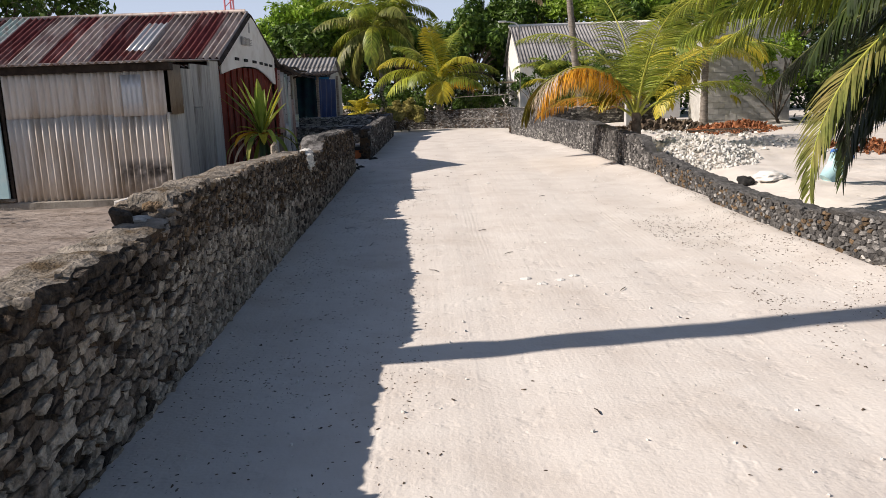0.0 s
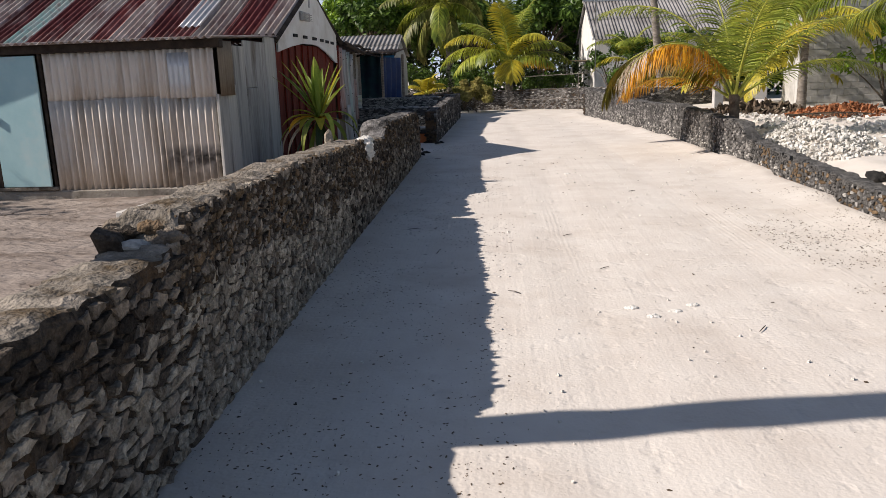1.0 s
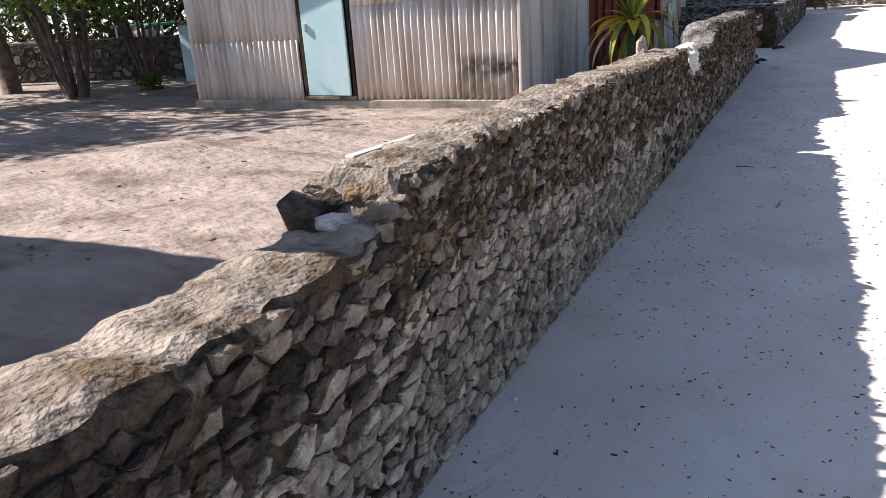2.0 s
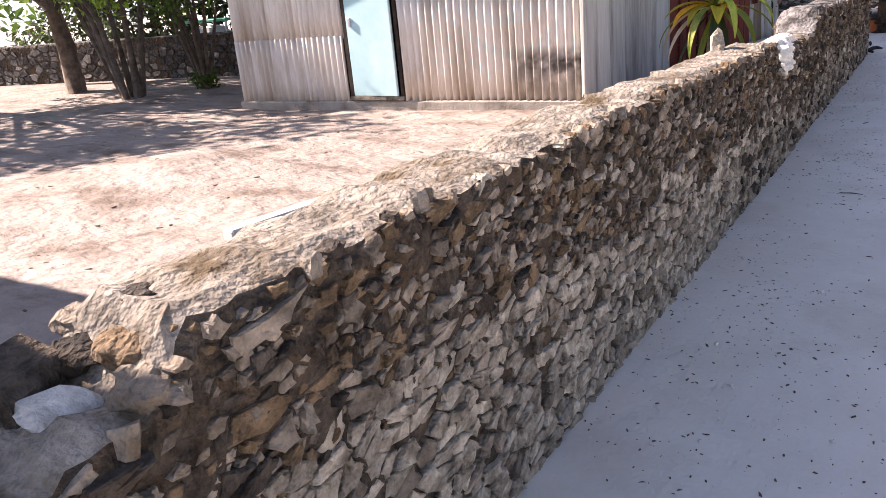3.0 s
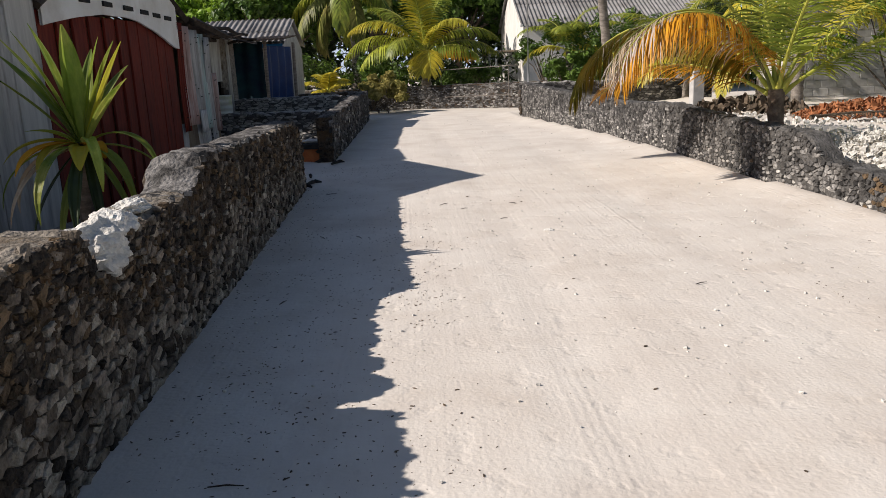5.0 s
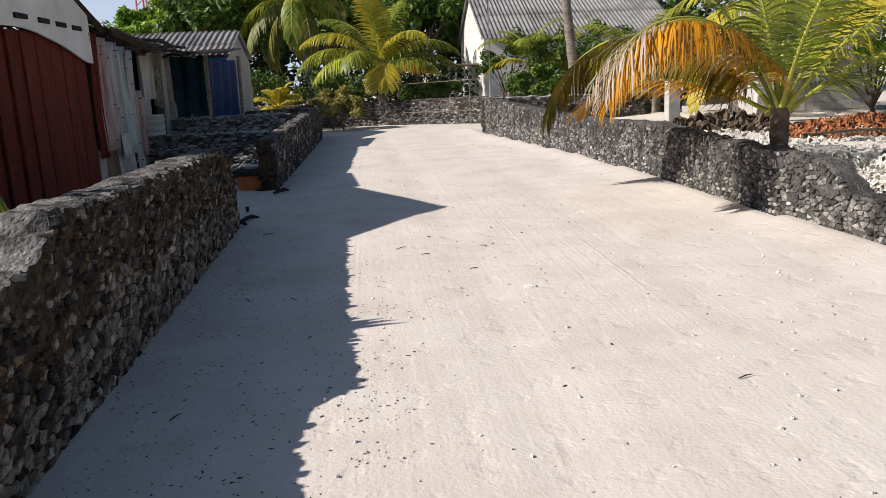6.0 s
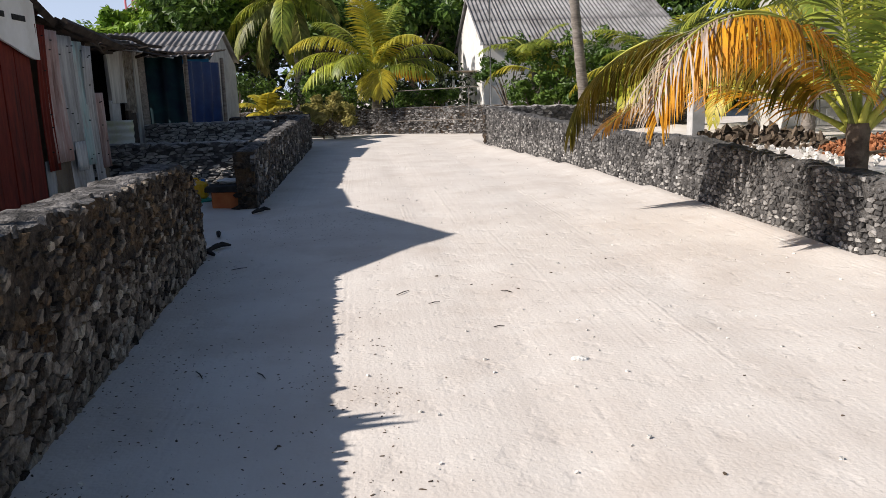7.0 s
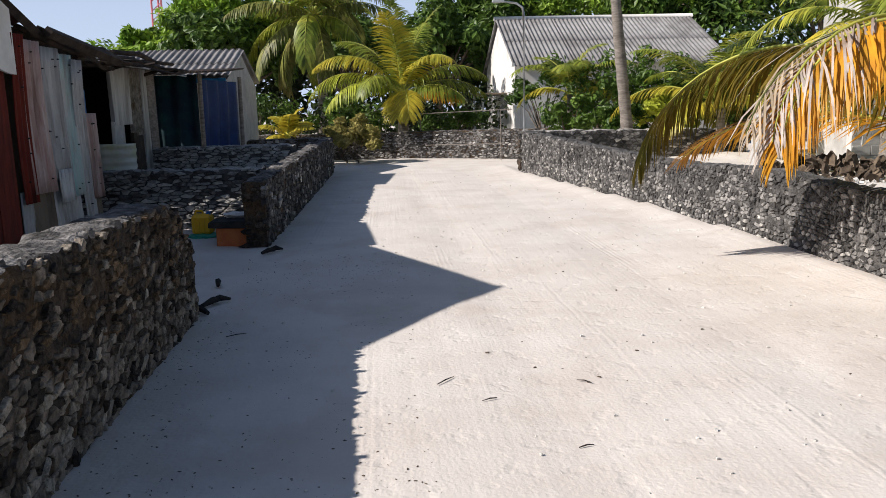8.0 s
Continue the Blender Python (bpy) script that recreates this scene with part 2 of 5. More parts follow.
INNER = mat("unlit_interior", (0.010, 0.009, 0.008), (0.022, 0.02, 0.018), 3, None, 1, 0.95)
TARP_BLUE = mat("shaded_blue_tarpaulin", (0.006, 0.024, 0.10), (0.010, 0.04, 0.15), 3, (0.01, 0.03, 0.12), 1, 0.5, 0, 0.5, 6, 0.03)
TARP_TEAL = mat("shaded_teal_cloth", (0.004, 0.022, 0.03), (0.008, 0.055, 0.06), 2, (0.003, 0.008, 0.028), 0.8, 0.8, 0, 0.5, 6, 0.03)
BLOCK = mat("grey_cement_block", (0.40, 0.39, 0.37), (0.52, 0.51, 0.485), 6, (0.31, 0.30, 0.28), 1.2, 0.95, 0, 0.5, 50, 0.006, 0.12)
BLOCK_J = mat("pale_block_mortar", (0.48, 0.47, 0.45), (0.58, 0.57, 0.545), 8, None, 1, 0.95, 0, 0.4, 50, 0.006)
BARK = mat("grey_palm_bark", (0.17, 0.145, 0.12), (0.32, 0.285, 0.25), 6, (0.10, 0.085, 0.07), 2, 0.95, 0, 0.8, 25, 0.02, stretch=(1, 1, 4))
BARK_D = mat("brown_tree_bark", (0.075, 0.055, 0.04), (0.19, 0.15, 0.115), 7, None, 1, 0.95, 0, 0.8, 30, 0.02)
RACHIS = mat("yellow_green_stem", (0.30, 0.34, 0.05), (0.48, 0.46, 0.08), 3, None, 1, 0.5, vary=0.15)
LEAF_G = mat("green_palm_leaf", (0.13, 0.19, 0.022), (0.30, 0.345, 0.045), 2.0, (0.44, 0.41, 0.05), 0.9, 0.45, vary=0.35, thin=0.35, spec=0.4)
LEAF_Y = mat("yellowing_palm_leaf", (0.44, 0.40, 0.04), (0.62, 0.50, 0.05), 1.5, (0.20, 0.26, 0.03), 0.8, 0.45, vary=0.25, thin=0.35, spec=0.4)
LEAF_O = mat("orange_dying_palm_leaf", (0.45, 0.18, 0.010), (0.62, 0.33, 0.022), 2.5, (0.40, 0.20, 0.014), 1.3, 0.5, vary=0.35, thin=0.28)
LEAF_DRY = mat("dry_palm_leaf", (0.36, 0.27, 0.17), (0.50, 0.42, 0.31), 3, (0.22, 0.14, 0.075), 1.0, 0.8, vary=0.3, thin=0.2)
LEAF_OL = mat("olive_orange_palm_leaf", (0.075, 0.075, 0.010), (0.28, 0.18, 0.014), 1.4, (0.08, 0.09, 0.014), 0.9, 0.5, vary=0.3, thin=0.35)
LEAF_W = mat("bleached_dry_leaf_tip", (0.36, 0.30, 0.25), (0.56, 0.50, 0.44), 4, (0.28, 0.19, 0.12), 1.5, 0.8, vary=0.3, thin=0.2)
LEAF_S = mat("seedling_leaf", (0.15, 0.24, 0.028), (0.42, 0.48, 0.08), 5, (0.60, 0.56, 0.16), 2.5, 0.4, vary=0.3, thin=0.35, stretch=(1, 1, 0.4))
LEAF_YG = mat("yellow_green_bush_leaf", (0.30, 0.36, 0.035), (0.48, 0.50, 0.05), 1.5, (0.14, 0.22, 0.03), 0.8, 0.5, vary=0.35, thin=0.3)
RACHIS_D = mat("dull_green_stem", (0.07, 0.09, 0.02), (0.13, 0.14, 0.03), 3, None, 1, 0.6)
LEAF_OLG = mat("dull_olive_palm_leaf", (0.11, 0.13, 0.03), (0.24, 0.25, 0.06), 2.0, (0.30, 0.24, 0.09), 1.0, 0.5, vary=0.35, thin=0.3)
LEAF_SHADE = mat("shaded_palm_leaf", (0.014, 0.027, 0.007), (0.040, 0.060, 0.012), 2.0, None, 1, 0.45, vary=0.35, thin=0.15, spec=0.4)
LEAF_T = mat("bright_tree_leaf", (0.17, 0.30, 0.03), (0.32, 0.45, 0.05), 0.8, (0.06, 0.12, 0.018), 0.5, 0.45, vary=0.4, thin=0.3)
LEAF_TD = mat("dark_tree_leaf", (0.034, 0.076, 0.012), (0.12, 0.195, 0.028), 0.8, None, 1, 0.45, vary=0.4, thin=0.25)
GRASS = mat("dry_bush_leaf", (0.27, 0.25, 0.06), (0.44, 0.37, 0.13), 2, (0.09, 0.12, 0.025), 1.2, 0.8, vary=0.3, thin=0.25)
LITTER = mat("brown_leaf_litter", (0.07, 0.05, 0.035), (0.17, 0.13, 0.09), 8, None, 1, 0.9, vary=0.4)
HUSK = mat("red_brown_husks", (0.24, 0.085, 0.035), (0.40, 0.17, 0.075), 5, None, 1, 0.85, vary=0.35)
METAL = mat("galvanised_pole", (0.50, 0.51, 0.52), (0.60, 0.61, 0.62), 5, None, 1, 0.45, 0.5)
YELLOW = mat("yellow_plastic", (0.75, 0.42, 0.02), (0.80, 0.47, 0.03), 3, None, 1, 0.4)
BLUEPL = mat("blue_plastic", (0.05, 0.16, 0.45), (0.07, 0.20, 0.52), 3, None, 1, 0.45)
GREENPL = mat("green_plastic", (0.03, 0.30, 0.20), (0.04, 0.36, 0.25), 3, None, 1, 0.45)
BRICK_R = mat("orange_brick_red_paint", (0.40, 0.11, 0.035), (0.52, 0.17, 0.06), 6, None, 1, 0.85, bump=0.3)
BLACK = mat("charred_black", (0.012, 0.012, 0.012), (0.035, 0.033, 0.03), 8, None, 1, 0.9, bump=0.5, bscale=30)
TOWER_R = mat("red_and_white_steel", (0.45, 0.10, 0.12), (0.60, 0.25, 0.27), 0.4, None, 1, 0.6)
BLUE_TRIM = mat("blue_trim_paint", (0.02, 0.16, 0.42), (0.03, 0.22, 0.50), 4, None, 1, 0.5)


# ---------------------------------------------------------------- mesh helpers
def mesh_of(name, verts, faces, material, smooth=False):
    me = bpy.data.meshes.new(name)
    me.from_pydata([tuple(v) for v in verts], [], faces)
    me.materials.append(material)
    if smooth:
        me.polygons.foreach_set("use_smooth", [True] * len(me.polygons))
    me.update()
    return me


def thing(name, label, category, at=(0, 0, 0), group="", kind=""):
    ob = new(name)
    ob.location = at
    ob.empty_display_size = 0.2
    return tagged(ob, label, category, group, kind)


def part_mesh(name, me, parent, label="", m=None, kind=""):
    ob = new(name, me)
    if parent is not None:
        ob.parent = parent
        # meshes are laid out in world metres, so the part undoes its thing's place
        ob.matrix_basis = Matrix.Translation(-Vector(parent_place(parent))) @ (m or Matrix())
    return tagged(ob, label, kind=kind)


def parent_place(p):
    v = Vector(p.location)
    while p.parent is not None:
        p = p.parent
        v = v + Vector(p.location)
    return v


def part(name, bm, material, parent, label="", smooth=False):
    me = bpy.data.meshes.new(name)
    bm.to_mesh(me)
    bm.free()
    me.materials.append(material)
    if smooth:
        me.polygons.foreach_set("use_smooth", [True] * len(me.polygons))
    return part_mesh(name, me, parent, label)


def box_bm(lo, hi, bevel=0.006, turn=0.0, jitter=0.0):
    bm = bmesh.new()
    c = (Vector(lo) + Vector(hi)) / 2
    s = Vector(hi) - Vector(lo)
    bmesh.ops.create_cube(bm, size=1.0)
    for v in bm.verts:
        v.co = Vector((v.co.x * s.x, v.co.y * s.y, v.co.z * s.z))
        if jitter:
            v.co += Vector([random.uniform(-jitter, jitter) for _ in range(3)])
    if bevel:
        bmesh.ops.bevel(bm, geom=bm.edges[:], offset=min(bevel, min(s) * 0.3), segments=1, affect="EDGES")
    bmesh.ops.transform(bm, matrix=Matrix.Translation(c) @ Matrix.Rotation(radians(turn), 4, "Z"), verts=bm.verts)
    return bm


def tube(points, radii, sides=8):
    """A tapered tube along points: vertices and faces."""
    vs, fs = [], []
    pts = [Vector(p) for p in points]
    for i, p in enumerate(pts):
        d = (pts[min(i + 1, len(pts) - 1)] - pts[max(i - 1, 0)]).normalized()
        a = d.cross(Vector((0, 0, 1)))
        if a.length < 1e-3:
            a = Vector((1, 0, 0))
        a.normalize()
        b = d.cross(a)
        for k in range(sides):
            w = 2 * math.pi * k / sides
            vs.append(p + (a * math.cos(w) + b * math.sin(w)) * radii[i])
    for i in range(len(pts) - 1):
        for k in range(sides):
            q = (k + 1) % sides
            fs.append((i * sides + k, i * sides + q, (i + 1) * sides + q, (i + 1) * sides + k))
    fs.append(tuple(range(sides)))
    fs.append(tuple((len(pts) - 1) * sides + k for k in reversed(range(sides))))
    return vs, fs


def merge(chunks):
    vs, fs = [], []
    for v, f in chunks:
        o = len(vs)
        vs.extend(v)
        fs.extend(tuple(i + o for i in q) for q in f)
    return vs, fs


def corrugated(origin, u, v, w, h, pitch=0.108, amp=0.027, rows=3, sag=0.0, phase=0.0):
    """A waved sheet from origin, w along u and h along v."""
    u, v = Vector(u).normalized(), Vector(v).normalized()
    nrm = u.cross(v).normalized()
    nx = max(4, int(w / pitch * 8))
    vs, fs = [], []
    for j in range(rows + 1):
        for i in range(nx + 1):
            a, b = w * i / nx, h * j / rows
            z = amp * math.sin(2 * math.pi * a / pitch + phase) + sag * noise.noise(Vector((a * 0.9 + origin[0], b * 0.7, origin[1])))
            vs.append(Vector(origin) + u * a + v * b + nrm * z)
    for j in range(rows):
        for i in range(nx):
            k = j * (nx + 1) + i
            fs.append((k, k + 1, k + nx + 2, k + nx + 1))
    return vs, fs


def sheet(name, parent, material, *args, label="", **kw):
    vs, fs = corrugated(*args, **kw)
    ob = part_mesh(name, mesh_of(name, vs, fs, material, True), parent, label)
    s = ob.modifiers.new("thickness", "SOLIDIFY")
    s.thickness = 0.004
    return ob


# ---------------------------------------------------------------- ground
def right_line(y):
    return float(np.interp(y, [-6, 3, 6.5, 7.8, 9.7, 12.7, 15.0, 16.5, 19.6, 22.4, 25.4, 29.8], [4.1, 4.05, 3.98, 3.86, 3.9, 4.1, 4.16, 4.1, 4.02, 3.93, 3.6, 3.07]))


def left_line(y):
    return -1.50 - 0.014 * (y - 3)


def ground_z(x, y):
    z = 0.012 * noise.noise(Vector((x * 1.1, y * 0.7, 0))) + 0.006 * noise.noise(Vector((x * 4, y * 2.5, 3)))
    if x < -1.9:
        k = min(1, (-1.9 - x) / 0.8)
        z += k * (0.03 + 0.06 * noise.noise(Vector((x * 0.5, y * 0.5, 7))) + 0.02 * noise.noise(Vector((x * 2.2, y * 2.2, 9))))
        z += 0.10 * k * math.exp(-((x + 7.2) ** 2 / 1.6 + (y - 9.0) ** 2 / 0.5))
    if -7 < y < 29.8 and x > right_line(y) + 0.3:
        k = min(1, (x - right_line(y) - 0.3) / 0.9)
        z += k * (0.16 + 0.12 * noise.noise(Vector((x * 0.45, y * 0.45, 5))) + 0.05 * noise.noise(Vector((x * 2.5, y * 2.5, 2))))
        if y > 14:
            z += k * min(1, (y - 14) / 2) * 0.18
    if y < 40 and left_line(y) < x < right_line(y) and y < 32:
        # shallow ruts along the lane
        w = x - 0.35 * math.sin(y * 0.11)
        z -= 0.014 * (math.exp(-((w - 0.35) / 0.22) ** 2) + math.exp(-((w - 1.9) / 0.25) ** 2))
        # wind-blown bank at the foot of the right wall
        z += 0.06 * math.exp(-((right_line(y) - x) / 0.45) ** 2)
    return z


def axis(lo, hi, step, far):
    a = list(np.arange(lo, hi, step))
    for k in (2, 5, 12, 30, 80, 200, far):
        a = [lo - k] + a + [hi + k]
    return a


gx, gy = axis(-11, 9, 0.14, 700), axis(-2, 38, 0.16, 700)
gv = [(x, y, ground_z(x, y)) for y in gy for x in gx]
nx = len(gx)
gf = [(j * nx + i, j * nx + i + 1, (j + 1) * nx + i + 1, (j + 1) * nx + i) for j in range(len(gy) - 1) for i in range(nx - 1)]
ground = new("ground", mesh_of("ground", gv, gf, SAND, True))
ground.data.materials.append(YARD)
ground.data.polygons.foreach_set("material_index", [1 if gx[i] < -1.86 and gy[j] < 17.2 else 0 for j in range(len(gy) - 1) for i in range(nx - 1)])
tagged(ground, "pale coral sand lane with tyre tracks", "ground", kind="structure")


# ---------------------------------------------------------------- rubble walls
def stone_shape(rng, n=8):
    """An angular stone: ring on the wall, ring half out, smaller front face. Unit size, front along +y."""
    vs, fs = [], []
    rad = [rng.uniform(0.50, 1.18) for _ in range(n)]
    off = rng.uniform(0, 6.28)
    for d, k in ((0.0, 1.0), (0.75, 1.0), (1.0, 0.86)):
        for i in range(n):
            a = off + 2 * math.pi * i / n
            r = 0.54 * rad[i] * k * rng.uniform(0.88, 1.08)
            vs.append(Vector((r * math.cos(a), d * rng.uniform(0.72, 1.2) if d else -0.2, r * math.sin(a))))
    for q in range(2):
        for i in range(n):
            j = (i + 1) % n
            fs.append((q * n + i, (q + 1) * n + i, (q + 1) * n + j, q * n + j))
    fs.append(tuple(2 * n + i for i in reversed(range(n))))
    return vs, fs


SHAPES = [stone_shape(random.Random(100 + i), 5 + i % 3) for i in range(18)]
def clip_cell(poly, mx, my, nx, ny):
    """The part of a convex polygon on the near side of a line through (mx, my) with outward normal (nx, ny)."""
    out = []
    k = [(x - mx) * nx + (y - my) * ny for x, y in poly]
    for i, (p, a) in enumerate(zip(poly, k)):
        q, b = poly[(i + 1) % len(poly)], k[(i + 1) % len(poly)]
        if a <= 0:
            out.append(p)
        if (a < 0) != (b < 0) and a != b:
            f = a / (a - b)
            out.append((p[0] + (q[0] - p[0]) * f, p[1] + (q[1] - p[1]) * f))
    return out


def packed_cells(rng, s0, s1, high, L, H, lean=0.35, drop=0.12):
    """Outlines of close-laid stones over a wall face: lists of (run, height), each with its middle."""
    ni, nj = int((s1 - s0) / L) + 3, int(high / H) + 3
    seeds = {}
    for j in range(-1, nj):
        for i in range(-1, ni):
            if rng.random() > drop:
                seeds[i, j] = (i + 0.5 * (j % 2) + rng.uniform(-0.42, 0.42), j + rng.uniform(-0.40, 0.40))
    cells = []
    for (i, j), (cx, cy) in seeds.items():
        poly = [(cx - 1.4, cy - 1.4), (cx + 1.4, cy - 1.4), (cx + 1.4, cy + 1.4), (cx - 1.4, cy + 1.4)]
        for dj in (-2, -1, 0, 1, 2):
            for di in (-2, -1, 0, 1, 2):
                o = seeds.get((i + di, j + dj))
                if o and (di or dj):
                    poly = clip_cell(poly, (cx + o[0]) / 2, (cy + o[1]) / 2, o[0] - cx, o[1] - cy)
        if len(poly) < 3:
            continue
        real = [(s0 + (x + lean * y * H / L) * L, y * H) for x, y in poly]
        cells.append((real, (sum(p[0] for p in real) / len(real), sum(p[1] for p in real) / len(real))))
    return cells


def cell_stone(rng, cell, shrink, dep, at, side, thick, ragged=True):
    """One stone on a cell: foot ring, shoulder ring and a tilted, uneven face, in world metres."""
    poly, (cs, cz) = cell
    pts = [(cs + (x - cs) * shrink * rng.uniform(0.72, 1.12), cz + (z - cz) * shrink * rng.uniform(0.72, 1.12)) for x, z in poly]
    if ragged:
        cut = []
        for (x0, z0), (x1, z1) in zip(pts, pts[1:] + pts[:1]):
            f, k = rng.uniform(0.35, 0.65), rng.uniform(-0.22, 0.10)
            mx, mz = x0 + (x1 - x0) * f, z0 + (z1 - z0) * f
            cut += [(x0, z0), (mx + (mx - cs) * k, mz + (mz - cz) * k)]
        pts = cut
    n = len(pts)
    p, d = at(cs)
    r = Vector((d.y, -d.x, 0)) * side
    foot = p + (Vector() if side > 0 else r * thick)
    gs, gz = rng.uniform(-0.55, 0.55), rng.uniform(-0.5, 0.5)
    span = max(0.02, max(abs(x - cs) for x, _ in pts))
    vs = []
    for k, q in ((-0.035, 1.0), (0.75 * dep, 0.98), (dep, 0.84)):
        for x, z in pts:
            x2, z2 = cs + (x - cs) * q, cz + (z - cz) * q
            out = k if k < 0 else k * (1 + (gs * (x2 - cs) + gz * (z2 - cz)) / span) * rng.uniform(0.75, 1.2)
            vs.append(foot + d * (x2 - cs) + r * out + Vector((0, 0, z2)))
    vs.append(foot + r * dep * rng.uniform(0.75, 1.1) + Vector((0, 0, cz)))
    fs = []
    for q in (0, 1):
        for i in range(n):
            j = (i + 1) % n
            fs.append((q * n + i, q * n + j, (q + 1) * n + j, (q + 1) * n + i))
    fs += [(2 * n + i, 2 * n + (i + 1) % n, 3 * n) for i in range(n)]
    if side < 0:
        fs = [tuple(reversed(f)) for f in fs]
    return vs, fs


def rubble_wall(name, label, pts, heights, thick, core_mat, cap, seed, zones, pick, faces=(1,), pieces=None, ragged=False, step=0.06, chips=False, rough=1.0, cap_end=None):
    """A wall of mortared coral stones along pts. heights: (run, top) pairs. faces: 1 right-hand side, -1 left-hand side.
    zones: (from, to, stone length, stone height, lean, its own pick where it has one); pick(run, share of height, rng) gives material, size and depth of a stone or None.
    pieces: (from, to) along the run where the stones are parts of their own."""
    rng = random.Random(seed)
    P = [Vector((x, y, 0)) for x, y in pts]
    run = [0.0]
    for a, b in zip(P, P[1:]):
        run.append(run[-1] + (b - a).length)
    total = run[-1]

    def at(s):
        s = min(max(s, 0), total)
        for i in range(len(P) - 1):
            if s <= run[i + 1] + 1e-6:
                d = (P[i + 1] - P[i]).normalized()
                return P[i] + d * (s - run[i]), d
        return P[-1], (P[-1] - P[-2]).normalized()

    def top(s):
        base = float(np.interp(s, [h[0] for h in heights], [h[1] for h in heights]))
        return base + rough * (0.026 * noise.noise(Vector((s * 3.1, seed, 0))) + 0.024 * noise.noise(Vector((s * 8.3, seed, 4))) + 0.010 * noise.noise(Vector((s * 19, seed, 8))))

    wall = thing(name, label, "wall", kind="structure")
    n = int(total / step)
    vs, fs = [], []
    section = [(0, -0.25)] + [(0, k / 9) for k in range(9)] + [(-0.02, 0.95), (0.03, 0.985), (0.2, 1.0), (0.4, 1.0), (0.6, 1.0), (0.8, 1.0), (0.97, 0.985), (1.01, 0.94), (1, 0.7), (1, 0.35), (1, -0.25)]
    ring = len(section)
    for k in range(n + 1):
        s = total * k / n
        p, d = at(s)
        r = Vector((d.y, -d.x, 0))
        h = top(s)
        for w, z in section:
            zz = z * h if z > 0 else z
            o = Vector((s * 7, w * 3 + seed, zz * 6))
            bulge = 0.020 * noise.noise(o) + 0.014 * noise.noise(o * 3) + 0.008 * noise.noise(o * 7)
            lift = rough * (0.016 * noise.noise(Vector((s * 4, w * 3, seed + 2))) + 0.013 * noise.noise(Vector((s * 11, w * 6, seed + 5)))) if z > 0.98 else 0
            if 0.93 < z < 0.99:
                bulge += rough * (0.035 * noise.noise(Vector((s * 5.5, seed, 9))) + 0.02 * noise.noise(Vector((s * 14, seed, 12))))
            vs.append(p - r * (w * thick) + r * (bulge if w < 0.5 else -bulge) + Vector((0, 0, zz + lift)))
    for k in range(n):
        for i in range(ring - 1):
            a = k * ring + i
            fs.append((a, a + ring, a + ring + 1, a + 1))
    fs.append(tuple(reversed(range(ring))))
    fs.append(tuple(n * ring + i for i in range(ring)))
    me = mesh_of("core", vs, fs, core_mat, False)
    me.materials.append(cap)
    if cap_end:
        me.materials.append(cap_end[1])
    me.polygons.foreach_set("material_index", [(2 if cap_end and i / (ring - 1) * total / n > cap_end[0] + 0.5 * noise.noise(Vector((i * 0.37, 0, 0))) else 1) if 11 <= (i % (ring - 1)) <= 15 and i < n * (ring - 1) else 0 for i in range(len(fs))])
    part_mesh("core", me, wall)

    loose, count = {}, 0
    high = max(h for _, h in heights) + 0.05
    for side in faces:
        for s0, s1, L, H, lean, *own in zones:
            for cell in packed_cells(rng, s0, s1, high, L, H, lean):
                cs, cz = cell[1]
                h = top(cs)
                if not s0 <= cs < s1 or not 0 < cs < total or cz < -0.03 or max(z for _, z in cell[0]) > h + 0.012:
                    continue
                got = (own[0] if own else pick)(cs, cz / h, rng)
                if got is None:
                    continue
                m_use, shrink, dep = got
                v, f = cell_stone(rng, cell, shrink, dep, at, side, thick, ragged)
                if pieces and side == faces[0] and pieces[0] < cs < pieces[1] and count < 300:
                    part_mesh("stone", mesh_of("stone", v, f, m_use), wall)
                    count += 1
                else:
                    loose.setdefault(m_use.name, []).append((v, f))
    # broken crumbs of mortar and stone along the two upper edges
    s = 0.0
    while chips and s < total:
        p, d = at(s)
        r = Vector((d.y, -d.x, 0))
        for w in (0.03, 0.95):
            if rng.random() < (0.30 if w < 0.5 else 0.0):
                k = rng.uniform(0.02, 0.055)
                m = Matrix.Translation(p - r * (w * thick + rng.uniform(-0.03, 0.03)) + Vector((0, 0, top(s) - 0.03))) @ Matrix.Rotation(rng.uniform(0, 3.14), 4, "Z") @ Matrix.Rotation(radians(90 + rng.uniform(-14, 14)), 4, "X") @ Matrix.Diagonal((k * 1.7, rng.uniform(0.02, 0.045), k * 1.2, 1))
                i = rng.randrange(len(SHAPES))
                loose.setdefault((cap_end[1] if cap_end and s > cap_end[0] else cap).name, []).append(([m @ v for v in SHAPES[i][0]], SHAPES[i][1]))
        s += rng.uniform(0.04, 0.10)
    # the near end
    p, d = at(0)
    r = Vector((d.y, -d.x, 0))
    k0 = zones[0][2]
    for _ in range(int(thick * top(0) / (0.5 * k0 * k0))):
        w, zz, k = rng.uniform(0.05, 0.95), rng.uniform(0.02, top(0) - 0.04), k0 * rng.uniform(0.5, 1.1)
        m = Matrix((r * k * 1.2, -d * 0.04, Vector((0, 0, 1)) * k * 0.6)).transposed().to_4x4()
        m.translation = p - r * (w * thick) + Vector((0, 0, zz))
        i = rng.randrange(len(SHAPES))
        loose.setdefault(STONE_D.name, []).append(([m @ v for v in SHAPES[i][0]], SHAPES[i][1]))
    for mname, chunks in loose.items():
        vs, fs = merge(chunks)
        part_mesh("rubble_stones", mesh_of("rubble_stones", vs, fs, bpy.data.materials[mname]), wall, kind="stuff")
    return wall


